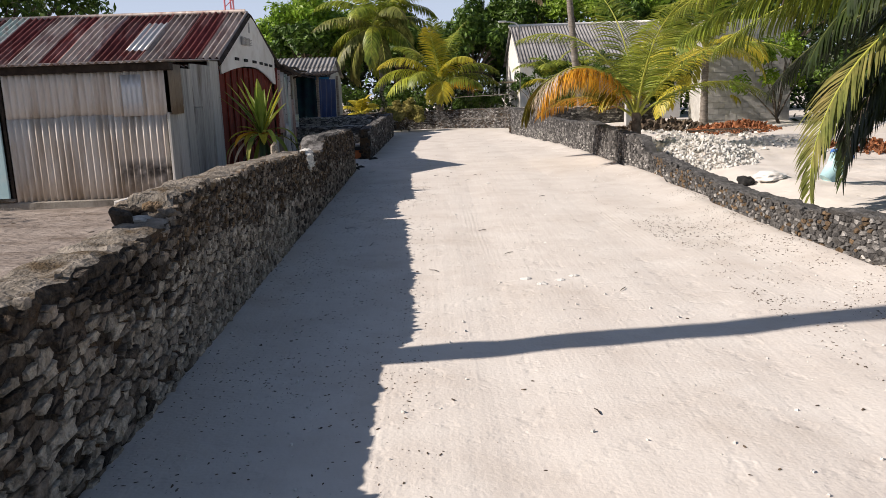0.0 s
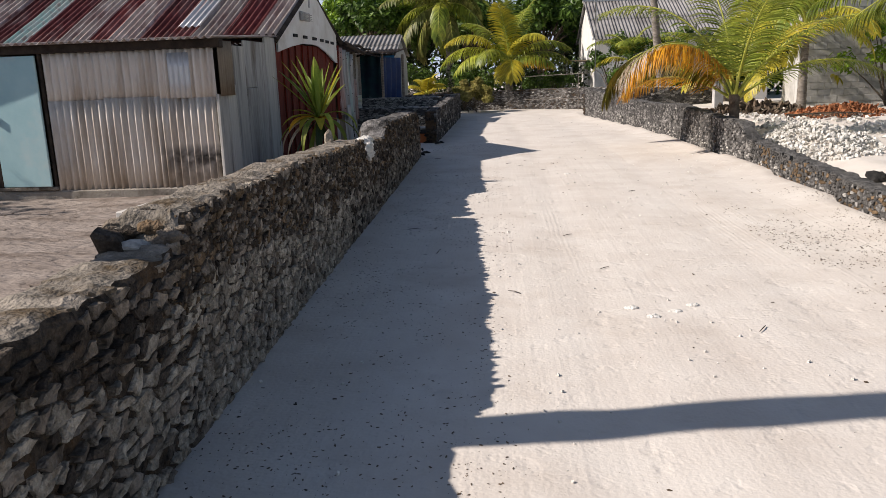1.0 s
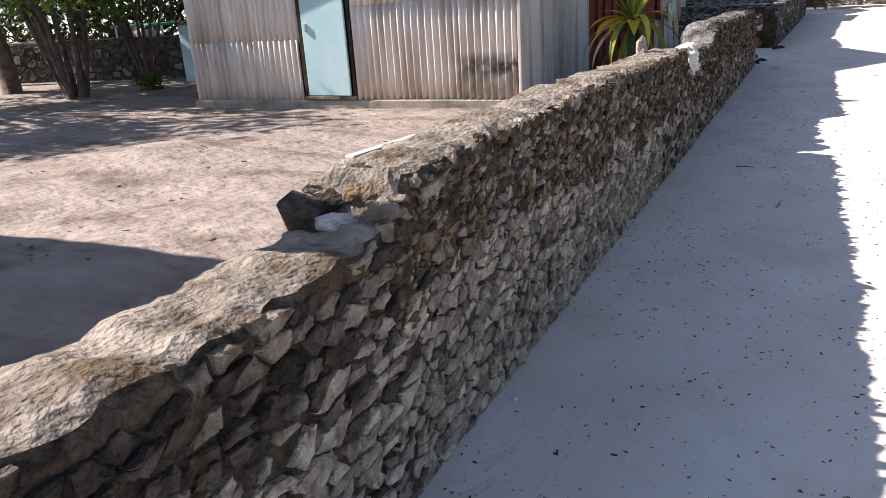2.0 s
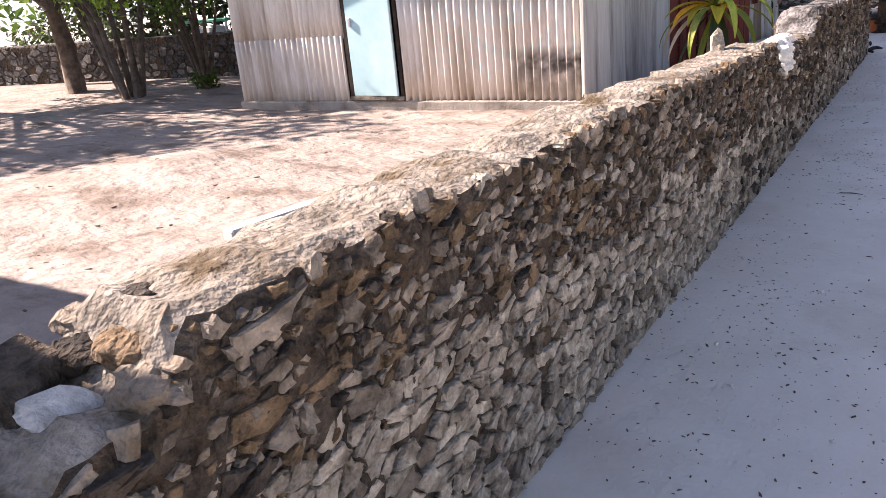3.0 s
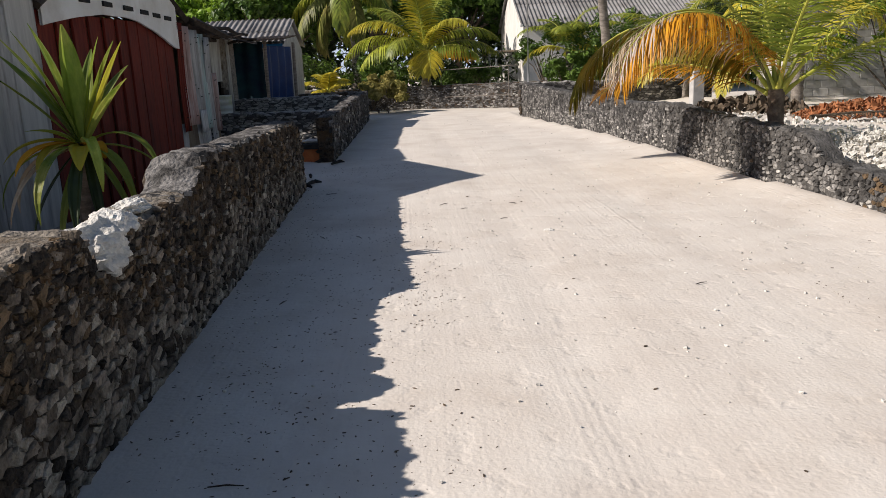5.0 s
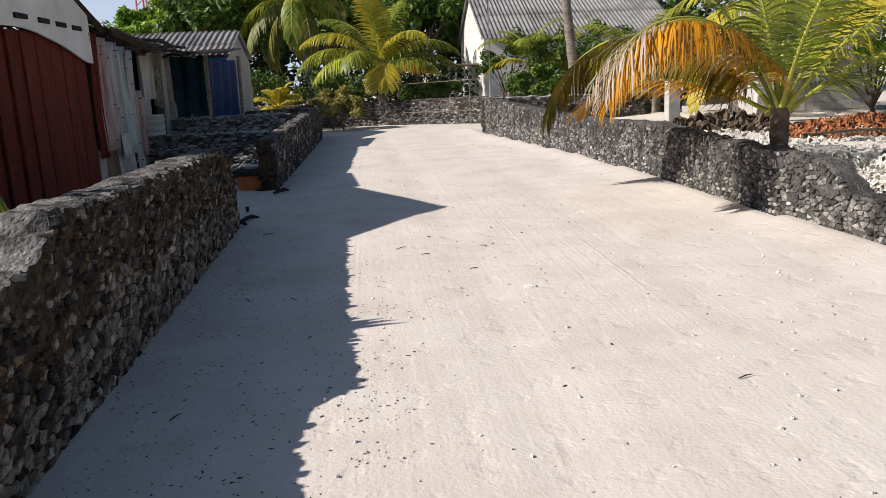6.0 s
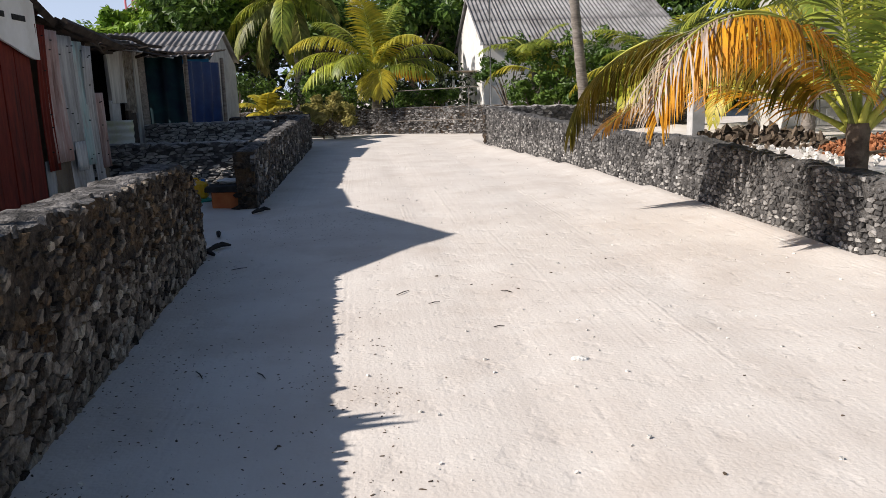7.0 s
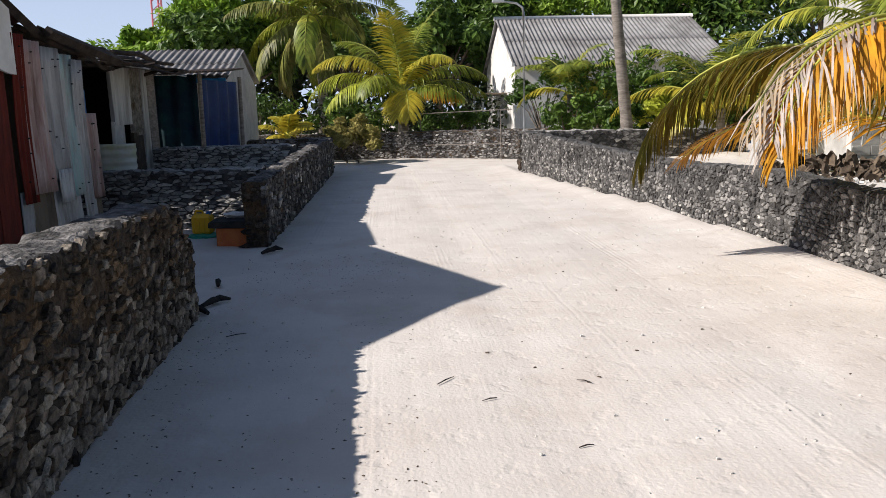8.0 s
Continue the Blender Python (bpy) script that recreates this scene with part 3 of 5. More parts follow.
LEFT_TOPS = [(-4, 0.95), (4.68, 0.95), (4.82, 1.10), (6.9, 1.07), (10.12, 0.97), (10.22, 0.76), (10.7, 0.85), (11.95, 0.88), (12.2, 1.07), (13.3, 1.02), (16.9, 0.97), (17.15, 0.90), (17.5, 0.58)]


def pick_left(s, f, rng):
    """Wide black joints up to the step at 8.65 m; past it close-laid below, crumbling brown mortar with few stones above."""
    patch = noise.noise(Vector((s * 0.8, f * 1.6, 3)))
    if s < 8.65:
        if rng.random() < 0.05 + (0.4 if f > 0.92 else 0):
            return None
        kinds = (STONE, STONE, STONE, STONE, STONE, STONE, STONE_M, STONE_M, STONE_D) if s > 6.9 else (STONE, STONE, STONE_M, STONE_M, STONE_D)
        m_use = rng.choice(kinds) if f < 0.80 + 0.25 * patch else rng.choice((STONE_M, STONE_D, STONE_D))
        return m_use, rng.uniform(0.70, 1.04), rng.uniform(0.016, 0.034)
    pale = (0.60 if s < 12 else 0.54 if s < 14 else 0.42) + 0.34 * patch + 0.12 * noise.noise(Vector((s * 3, f * 3, 8)))
    if f < pale:
        if rng.random() < 0.05:
            return None
        m_use = rng.choice((STONE, STONE, STONE, STONE_M, STONE) if s < 13 else (STONE, STONE_M, STONE_M, STONE_D) if s < 15.5 else (STONE_M, STONE_M, STONE_D, STONE_M, STONE))
        return m_use, rng.uniform(0.85, 1.12), rng.uniform(0.010, 0.026)
    if rng.random() < 0.22:
        return None
    m_use = STONE if rng.random() < 0.06 else rng.choice((STONE_M, STONE_M, STONE_D, STONE_B) if s < 12 else (STONE_M, STONE_D, STONE_D, STONE_B))
    return m_use, rng.uniform(0.40, 1.05), rng.uniform(0.008, 0.026)


def pick_crumbs(s, f, rng):
    """Small broken bits that stud the crumbling mortar of the upper half."""
    if f < 0.40 + 0.35 * noise.noise(Vector((s * 0.8, f * 1.6, 3))) or rng.random() < 0.38:
        return None
    return rng.choice((STONE_M, STONE_M, STONE_D, STONE_B)), rng.uniform(0.55, 1.05), rng.uniform(0.004, 0.016)


def pick_grey(dark, pale, dep=(0.012, 0.03)):
    """Grey stones, some dark, pale ones towards the foot."""
    def chosen(s, f, rng):
        if rng.random() < 0.06:
            return None
        k = rng.random()
        weathered = dark + 0.5 * max(0, f - 0.55) + 0.5 * noise.noise(Vector((s * 1.3, f, 5)))
        m_use = STONE_GD if k < weathered else STONE_L if k > 1 - pale * (1.6 - f) else STONE_G
        return m_use, rng.uniform(0.74, 1.0), rng.uniform(*dep)
    return chosen


rubble_wall("wall_lane_left", "low boundary wall of mortared coral stones, blackened along its worn top",
            [(left_line(y), y) for y in (-4, 17.5)], [(y + 4, h) for y, h in LEFT_TOPS], 0.34, CORE, CAP, 1,
            [(0, 8.65, 0.112, 0.056, 0.6), (8.65, 21.5, 0.078, 0.048, 0.4), (8.3, 15.5, 0.044, 0.030, 0.3, pick_crumbs)], pick_left, pieces=(7.3, 8.9), ragged=True, step=0.035, chips=True, cap_end=(15.6, CAP_D))
rubble_wall("wall_lot_side", "blackened coral stone wall beside the lane", [(-1.61, 20.65), (-1.54, 31.9)], [(0, 0.78), (5, 0.86), (11.3, 0.92)], 0.26, CORE, CAP_D, 2, [(0, 11.3, 0.15, 0.07, 0)], pick_grey(0.75, 0.03), chips=True)
rubble_wall("wall_lot_front", "dark coral stone cross wall laid in flat courses", [(-6.4, 22.6), (-1.89, 22.35)], [(0, 0.84), (4.3, 0.82)], 0.32, CORE_G, CAP_G, 3, [(0, 4.6, 0.13, 0.045, 0)], pick_grey(-0.05, 0.45, (0.015, 0.055)), chips=True)
rubble_wall("wall_lot_back", "pale grey coral stone cross wall of an empty lot", [(-7.5, 26.5), (-1.88, 26.1)], [(0, 0.99), (5.5, 0.99)], 0.35, CORE_G, CAP_G, 4, [(0, 5.7, 0.14, 0.05, 0)], pick_grey(-0.5, 1.0, (0.015, 0.05)), chips=True)
rubble_wall("wall_lot_far", "low dark stone wall before the grey house", [(-3.7, 31.9), (-1.85, 31.8)], [(0, 0.9), (1.8, 0.9)], 0.5, CORE, CAP_D, 8, [(0, 1.9, 0.18, 0.07, 0)], pick_grey(0.5, 0.1))
RY = [-6, 0, 3, 5, 6.5, 7.15, 7.8, 9.7, 11.2, 12.7, 14.0, 15.0, 15.35, 16.5, 18, 19.6, 22.4, 25.4, 29.8]
rp = [(right_line(y), y) for y in RY]
rrun = [0.0]
for a, b in zip(rp, rp[1:]):
    rrun.append(rrun[-1] + math.dist(a, b))
RH = [0.45, 0.45, 0.45, 0.45, 0.45, 0.44, 0.36, 0.31, 0.32, 0.34, 0.40, 0.42, 0.68, 0.70, 0.74, 0.82, 0.74, 0.82, 1.0]
def pick_right(s, f, rng):
    """Grey and blackened small stones; the low stretch towards the south is mossy brown."""
    if rng.random() < 0.08:
        return None
    k = rng.random() + 0.5 * noise.noise(Vector((s * 1.1, f, 5)))
    runs = noise.noise(Vector((s * 5.0, f * 0.5, 15))) + 0.35 * f
    if s > 15.6 and k < 0.62:
        m_use = STONE_B if k < 0.22 else STONE_GD
    elif k < 0.30 + 0.35 * f or runs > 0.42:
        m_use = STONE_GD
    else:
        m_use = STONE_L if f < 0.35 and rng.random() < 0.22 else STONE_G
    return m_use, rng.uniform(0.66, 0.98), rng.uniform(0.008, 0.022)


rubble_wall("wall_lane_right", "low grey coral stone wall with black runs down its face",
            list(reversed(rp)), [(rrun[-1] - r, h) for r, h in reversed(list(zip(rrun, RH)))], 0.26, CORE_G, CAP_R, 5, [(0, 36.5, 0.075, 0.045, 0)], pick_right, pieces=(11.0, 12.6), chips=True)
rubble_wall("wall_lane_end", "coral stone wall across the end of the lane", [(-9, 37.6), (-0.4, 37.1), (1.86, 36.3), (5.5, 33.6)], [(0, 0.92), (8, 0.84), (15, 0.94)], 0.3, CORE, CAP_D, 6, [(0, 16, 0.12, 0.05, 0.2)], pick_grey(0.30, 0.03))
rubble_wall("wall_plot_far", "grey coral stone return wall of the sandy plot", [(3.07, 29.86), (9, 30.6)], [(0, 1.0), (6, 0.9)], 0.28, CORE_G, CAP_G, 7, [(0, 6, 0.15, 0.07, 0)], pick_grey(0.4, 0.1))


# ---------------------------------------------------------------- the tin shed behind the left wall
shed = thing("tin_shed", "patched corrugated tin shed with a rusty maroon roof and red front", "shed", (-6.5, 14, 0))
FY = 12.5
part("plinth", box_bm((-9.85, FY - 0.05, -0.1), (-4.06, FY + 0.14, 0.145), 0.02, 0, 0.02), PLINTH, shed, "cracked cement plinth")
x = -9.8
for w in (0.74, 0.72, 0.70):
    sheet("wall_sheet", shed, TIN, (x, FY, 0.12), (1, 0, 0), (0, 0, 1), w, 0.92, label="dirty grey-beige corrugated tin", sag=0.01)
    sheet("wall_sheet", shed, TIN, (x, FY + 0.009, 1.0), (1, 0, 0), (0, 0, 1), w + 0.02, 1.18, sag=0.01)
    x += w
x = -6.68
for w, seam in ((0.86, 1.43), (0.84, 1.45), (0.83, 1.42)):
    sheet("wall_sheet", shed, TIN, (x, FY, 0.14), (1, 0, 0), (0, 0, 1), w, seam - 0.10, sag=0.01)
    sheet("wall_sheet", shed, TIN, (x, FY + 0.009, seam), (1, 0, 0), (0, 0, 1), w + 0.02, 2.2 - seam, sag=0.01)
    x += w
sheet("tin_patch", shed, TIN_BRIGHT, (-4.80, FY - 0.03, 1.46), (1, 0, 0), (0, 0, 1), 0.32, 0.64, label="bright zinc patch", pitch=0.08, amp=0.012)
# door
bm = box_bm((0, -0.02, 0.22), (0.78, 0.02, 2.13), 0.008)
bmesh.ops.transform(bm, matrix=Matrix.Translation((-7.53, FY - 0.02, 0)) @ Matrix.Rotation(radians(-3), 4, "Z"), verts=bm.verts)
door = part("door", bm, DOOR_BLUE, shed, "pale blue painted flush door, slightly ajar")
part("handle", box_bm((-7.47, FY - 0.075, 1.15), (-7.43, FY - 0.03, 1.27), 0.006), METAL, door)
for a, b in (((-7.60, FY - 0.035, 0.15), (-7.535, FY + 0.05, 2.2)), ((-6.735, FY - 0.03, 0.15), (-6.69, FY + 0.05, 2.2))):
    part("door_post", box_bm(a, b, 0.006), WOOD_DK, shed)
part("sill", box_bm((-7.6, FY - 0.06, 0.16), (-6.68, FY + 0.03, 0.215), 0.008), CAP, shed)
part("eave_beam", box_bm((-10.2, FY - 0.07, 2.15), (-4.0, FY + 0.1, 2.27), 0.01, 0, 0.01), WOOD_DK, shed, "dark eave beam")
# side of odd planks and tin, running back to the red front
P0, P1 = Vector((-4.10, 12.46, 0)), Vector((-4.06, 15.46, 0))
run_dir = (P1 - P0).normalized()
s = 0.0
for k, (w, top, m_use) in enumerate(((0.38, 1.5, PLANK), (0.40, 1.62, PLANK), (0.48, 2.2, PLANK), (0.56, 1.55, TIN_GREY), (0.56, 2.3, TIN_GREY), (0.62, 2.4, PLANK))):
    bm = box_bm((0, -0.02, 0.05), (w - 0.022, 0.02, top), 0.004, 0, 0.006)
    bmesh.ops.transform(bm, matrix=Matrix.Translation(P0 + run_dir * s) @ Matrix.Rotation(math.atan2(run_dir.y, run_dir.x), 4, "Z"), verts=bm.verts)
    part("side_plank", bm, m_use, shed, "grey weathered plank" if m_use is PLANK else "flat grey tin strip")
    s += w
sheet("tin_patch", shed, TIN_DARK, P0 + Vector((0.06, 0, 1.47)), run_dir, (0, 0, 1), 0.62, 0.78, label="rusty brown corrugated patch", pitch=0.09, amp=0.012)
bm = box_bm((0, -0.012, 1.56), (1.1, 0.012, 2.3), 0.004)
bmesh.ops.transform(bm, matrix=Matrix.Translation(P0 + run_dir * 1.26) @ Matrix.Rotation(math.atan2(run_dir.y, run_dir.x), 4, "Z"), verts=bm.verts)
part("side_plank", bm, TIN_GREY, shed)
def front_x(y):
    """The front stands a little askew to the lane."""
    return -4.05 + 0.1 * (y - 15.5) if y < 17.7 else -3.83 + 0.012 * (y - 17.7)


# red front
y = 15.48
while y < 19.4:
    w = random.uniform(0.28, 0.42)
    xx = front_x(y + 0.5 * w) - 0.03
    part("red_board", box_bm((xx - 0.03, y, 0.02), (xx + random.uniform(0.0, 0.012), min(y + w - 0.006, 19.45), 2.32), 0.004), RED, shed)
    y += w


def roof_z(y):
    return max(2.47, 3.51 - 0.535 * (17.5 - y)) if y < 17.5 else 3.51 - 0.385 * (y - 17.5)


# white gable panel with an arched lower edge
vs, fs = [], []
cols = 30
for i in range(cols + 1):
    y = 15.5 + (19.55 - 15.5) * i / cols
    f = i / cols
    low = 2.16 + 0.26 * math.sin(math.pi * min(1, f * 1.05)) - 0.16 * f + 0.012 * noise.noise(Vector((y * 3, 0, 0)))
    for xx in (0.02, 0.05):
        vs += [Vector((front_x(y) + xx, y, low)), Vector((front_x(y) + xx, y, roof_z(y) - 0.03))]
for i in range(cols):
    a, b = 4 * i, 4 * i + 4
    fs += [(a + 2, b + 2, b + 3, a + 3), (a, a + 1, b + 1, b), (a, b, b + 2, a + 2)]
part_mesh("gable_panel", mesh_of("gable_panel", vs, fs, PLASTER), shed, "dirty white plastered gable panel")
for y in (16.3, 16.85, 17.4, 17.95, 18.45, 18.95):
    z = 2.46 - 0.02 * (y - 16)
    part("vent_slit", box_bm((front_x(y + 0.16) + 0.035, y, z), (front_x(y + 0.16) + 0.062, y + 0.32, z + 0.06), 0.003), BLACK, shed)
vx = front_x(17.2) + 0.05
vent = part("gable_vent", box_bm((vx - 0.03, 16.72, 2.78), (vx + 0.015, 17.72, 2.95), 0.006), TIN_GREY, shed, "grey louvred gable vent")
for k in range(4):
    part("louvre", box_bm((vx + 0.01, 16.76, 2.80 + 0.036 * k), (vx + 0.03, 17.68, 2.813 + 0.036 * k), 0.003), TIN_GREY, vent)
part("gable_slit", box_bm((vx - 0.02, 17.3, 3.06), (vx + 0.02, 17.42, 3.28), 0.004), TIN_GREY, shed)
# patched wall past the red front
y = 19.5
rngt = random.Random(17)
for w, top, low, m_use in ((0.20, 2.40, 0.72, RED), (0.40, 2.36, 0.80, TIN_PINK), (0.34, 2.32, 0.92, TIN_GREY), (0.26, 2.27, 0.70, TIN_TEAL), (0.22, 2.22, 0.02, TIN_GREY), (0.26, 1.62, 0.62, TIN_PINK)):
    xx = -3.80 + 0.09 * (y - 19.5)
    tilt = rngt.uniform(-0.03, 0.03)
    sheet("patch_sheet", shed, m_use, (xx + rngt.uniform(0.004, 0.02), y, low), (0.09, 1, 0), (0, tilt, 1), w + 0.035, top - low, pitch=0.075, amp=0.012, rows=8, sag=0.05)
    if low > 0.1:
        sheet("patch_sheet", shed, TIN_DARK if m_use is TIN_PINK else TIN_GREY, (xx - 0.02, y, 0.02), (0.09, 1, 0), (0, -tilt, 1), w + 0.02, low + 0.1, pitch=0.075, amp=0.010, rows=4, sag=0.05)
    for k in range(5):
        z = rngt.uniform(low + 0.05, top - 0.05) if k else top - 0.12
        yy = y + rngt.uniform(0.06, w - 0.04)
        c = Vector((-3.80 + 0.09 * (yy - 19.5) + 0.028, yy, z))
        part_mesh("nail_washer", mesh_of("nail_washer", *tube([c, c + Vector((0.022, 0, 0))], [0.009, 0.006], 6), BLACK), shed)
    y += w
sheet("patch_sheet", shed, TIN_GREY, (-3.70, 20.12, 0.66), (0.09, 1, 0), (0, 0.02, 1), 0.30, 0.36, label="small overlapping tin patch", pitch=0.075, amp=0.010, rows=4, sag=0.04)
# roofs
sl = Vector((-0.20, 15.5 - 17.5, 2.45 - 3.51))
x = -4.03
order = [ROOF_GREY, ROOF_RED, ROOF_GREY, ROOF_RED, ROOF_RED, ROOF_GREY, ROOF_RED, ROOF_GREY, ROOF_RED, TIN_TEAL, ROOF_RED, ROOF_GREY, ROOF_RED]
for k, m_use in enumerate(order):
    w = 0.42 + 0.10 * (k % 3)
    off = Vector((0, 0, 0.012 * (k % 2)))
    sheet("roof_sheet", shed, m_use, Vector((x - w - 0.04, 15.5, 2.45)) + off, (1, 0, 0), -sl, w + 0.06, sl.length, rows=4, pitch=0.13, amp=0.036, sag=0.03)
    x -= w
x_end = x
sheet("roof_patch", shed, TIN_BRIGHT, Vector((-5.95, 15.85, 2.45 + 0.19 + 0.045)), (1, 0, 0), -sl, 0.42, 1.3, label="bright zinc roof patch", pitch=0.12, amp=0.02)
back = Vector((0, 20.1 - 17.5, 2.55 - 3.50))
x = -3.83
while x > x_end:
    sheet("roof_sheet", shed, ROOF_RED, (x, 17.5, 3.49), (-1, 0, 0), back, 0.95, back.length, rows=2, pitch=0.12, amp=0.02)
    sheet("roof_sheet", shed, TIN_SHADE, (x + 0.12, 20.05, 2.52), (-1, 0, 0), (0, 1.9, -0.2), 0.95, 1.9, rows=2, pitch=0.12, amp=0.02)
    x -= 0.9
part_mesh("ridge_cap", mesh_of("ridge_cap", *tube([(x_end, 17.5, 3.52), (-3.90, 17.5, 3.53)], [0.05, 0.05], 10), ROOF_GREY, True), shed, "rusted ridge cap")
for a, b in (((-4.02, 15.45, 2.36), (-3.83, 17.5, 3.44)), ((-3.83, 17.5, 3.44), (-3.76, 20.1, 2.46)), ((-3.64, 20.1, 2.46), (-3.55, 22.0, 2.27))):
    part_mesh("barge_board", mesh_of("barge_board", *tube([a, b], [0.06, 0.06], 4), WOOD_DK), shed, "dark barge board")
x = -4.0
while x > -10.6:
    sheet("annex_sheet", shed, ROOF_GREY, (x, 15.55, 2.43), (-1, 0, 0), (0, -3.26, -0.14), 0.84, 3.26, rows=2, pitch=0.12, amp=0.018)
    x -= 0.8
for a, b in (((-10.3, 19.9, 0), (-3.9, 20.0, 2.4)), ((-10.4, 15, 0), (-10.3, 20, 2.5)), ((-9.8, 12.55, 0), (-9.72, 15, 2.2))):
    part("plain_wall", box_bm(a, b, 0.0), TIN_DARK, shed)
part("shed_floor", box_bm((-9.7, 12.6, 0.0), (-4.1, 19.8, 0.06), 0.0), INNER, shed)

# ---------------------------------------------------------------- huts past the shed
hut = thing("tin_hut", "dark gaping hut patched with grey tin panels", "hut", (-5, 24, 0))
for y, w, lo, hi, m_use in ((24.4, 0.9, 1.45, 2.62, TIN_GREY), (24.35, 0.5, 0.1, 1.5, BLOCK), (25.32, 0.62, 1.25, 2.5, CAP), (25.3, 0.6, 0.1, 1.3, WOOD_DK), (25.96, 0.34, 0.1, 2.45, TIN_GREY), (26.32, 0.5, 0.1, 2.4, BARK)):
    part("front_panel", box_bm((-4.54, y, lo), (-4.49 + 0.01 * (hi - 2), y + w, hi), 0.006, 0, 0.015), m_use, hut)
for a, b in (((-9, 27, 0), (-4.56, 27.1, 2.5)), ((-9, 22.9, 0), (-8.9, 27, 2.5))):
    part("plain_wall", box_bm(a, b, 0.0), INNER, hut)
x = -4.15
while x > -9:
    sheet("roof_sheet", hut, TIN_SHADE, (x, 22.0, 2.32), (-1, 0, 0), (0, 5.4, 0.12), 0.9, 5.4, rows=2, pitch=0.12, amp=0.02)
    x -= 0.86
for k, (a, b, q) in enumerate((((-4.10, 21.9, 2.42), (-4.16, 24.6, 2.48), 0.05), ((-4.16, 23.2, 2.36), (-4.05, 27.5, 2.42), 0.055), ((-3.95, 21.6, 2.30), (-4.1, 23.4, 2.26), 0.035), ((-4.3, 24.0, 2.55), (-4.12, 26.8, 2.52), 0.04), ((-4.55, 24.4, 2.3), (-3.8, 24.5, 2.40), 0.03), ((-4.5, 26.2, 2.3), (-3.85, 26.1, 2.36), 0.03))):
    a, b = Vector(a), Vector(b)
    part_mesh("roof_pole", mesh_of("roof_pole", *tube([a, a.lerp(b, 0.4) + Vector((0.02, 0, 0.05)), a.lerp(b, 0.7) + Vector((-0.03, 0, -0.02)), b], [q, q * 1.1, q * 0.9, q * 0.8], 6), WOOD_DK), hut, "crooked dark roof pole")
for k in range(9):
    sheet("roof_scrap", hut, TIN_SHADE if k % 4 else TIN_GREY, (-4.3, 22.0 + 0.6 * k, 2.38 + 0.02 * (k % 4)), (0, 1, 0), (1, 0, -0.10 - 0.06 * (k % 3)), 0.55, 0.30 + 0.12 * (k * 7 % 4), pitch=0.11, amp=0.012)
part_mesh("strip", mesh_of("strip", *tube([(-4.9, 24.3, 0.9), (-4.9, 24.3, 2.0)], [0.03, 0.03], 6), BLUEPL), hut, "blue plastic strip")

loose = thing("corrugated_offcut", "zinc sheet offcut yellowed with algae, coloured as sunlit, behind the lot wall", "tin sheet", (-4.2, 23.4, 0))
sheet("offcut", loose, TIN_ALGAE_LIT, (-4.55, 23.5, 0.45), (0, 0.1, 1), (1, 0, 0), 0.72, 0.62, pitch=0.12, amp=0.018)

shelter = thing("cloth_shelter", "shelter hung with teal cloth and a blue tarpaulin, both coloured as in shade", "shelter", (-4.6, 28.6, 0))
vs, fs = corrugated((-6.0, 28.4, 0.3), (1, 0, 0), (0, 0, 1), 1.95, 2.1, 0.37, 0.05, 4, 0.1)
part_mesh("cloth", mesh_of("cloth", vs, fs, TARP_TEAL, True), shelter, "teal hanging cloth, coloured as in shade")
vs, fs = corrugated((-4.02, 28.45, 0.3), (0.25, 1, 0), (0, 0, 1), 1.9, 2.0, 0.5, 0.05, 4, 0.08)
part_mesh("tarpaulin", mesh_of("tarpaulin", vs, fs, TARP_BLUE, True), shelter, "blue tarpaulin, coloured as in shade")
for px, py in ((-4.02, 28.35), (-6.0, 28.35), (-3.55, 30.3)):
    part_mesh("post", mesh_of("post", *tube([(px, py, 0), (px + 0.03, py, 2.42)], [0.05, 0.045], 8), BARK), shelter)
for k in range(3):
    sheet("roof_sheet", shelter, TIN_SHADE, (-6.3 + 0.95 * k, 27.7, 2.36 + 0.03 * k), (1, 0, 0), (0, 2.8, 0.2), 1.0, 2.8, pitch=0.12, amp=0.02)
part("white_board", box_bm((-4.75, 28.02, 2.38), (-4.35, 28.06, 2.48), 0.004), WHITE, shelter)

grey = thing("grey_house", "grey plastered house with a fibre cement gable roof", "house", (-7, 32.7, 0))
part("front_wall", box_bm((-11, 30.5, 0), (-3.9, 30.65, 2.42), 0.0), BLOCK, grey)
bm = bmesh.new()
for xx in (-4.05, -3.9):
    for y, z in ((30.66, 0), (35.0, 0), (35.0, 2.35), (34.2, 2.62), (32.75, 3.18), (30.66, 2.42)):
        bm.verts.new((xx, y, z))
bm.verts.ensure_lookup_table()
bm.faces.new(bm.verts[6:12])
bm.faces.new(list(reversed(bm.verts[0:6])))
for i in range(6):
    bm.faces.new((bm.verts[i], bm.verts[(i + 1) % 6], bm.verts[6 + (i + 1) % 6], bm.verts[6 + i]))
part("gable_wall", bm, BLOCK, grey, "grey plastered gable wall")
part("back_wall", box_bm((-11, 34.85, 0), (-4.06, 35, 2.3), 0.0), BLOCK, grey)
for r in range(2):
    for k in range(6):
        f0 = Vector((0, 32.75, 3.24)).lerp(Vector((0, 30.2, 2.42)), r * 0.5)
        f1 = Vector((0, 32.75, 3.24)).lerp(Vector((0, 30.2, 2.42)), r * 0.5 + 0.52)
        sheet("roof_sheet", grey, ASBESTOS, (-3.8 - 1.15 * (k + 1), f1.y, f1.z + 0.012 * (k % 2) - 0.015 * r), (1, 0, 0), f0 - f1, 1.18, (f0 - f1).length, pitch=0.17, amp=0.025)
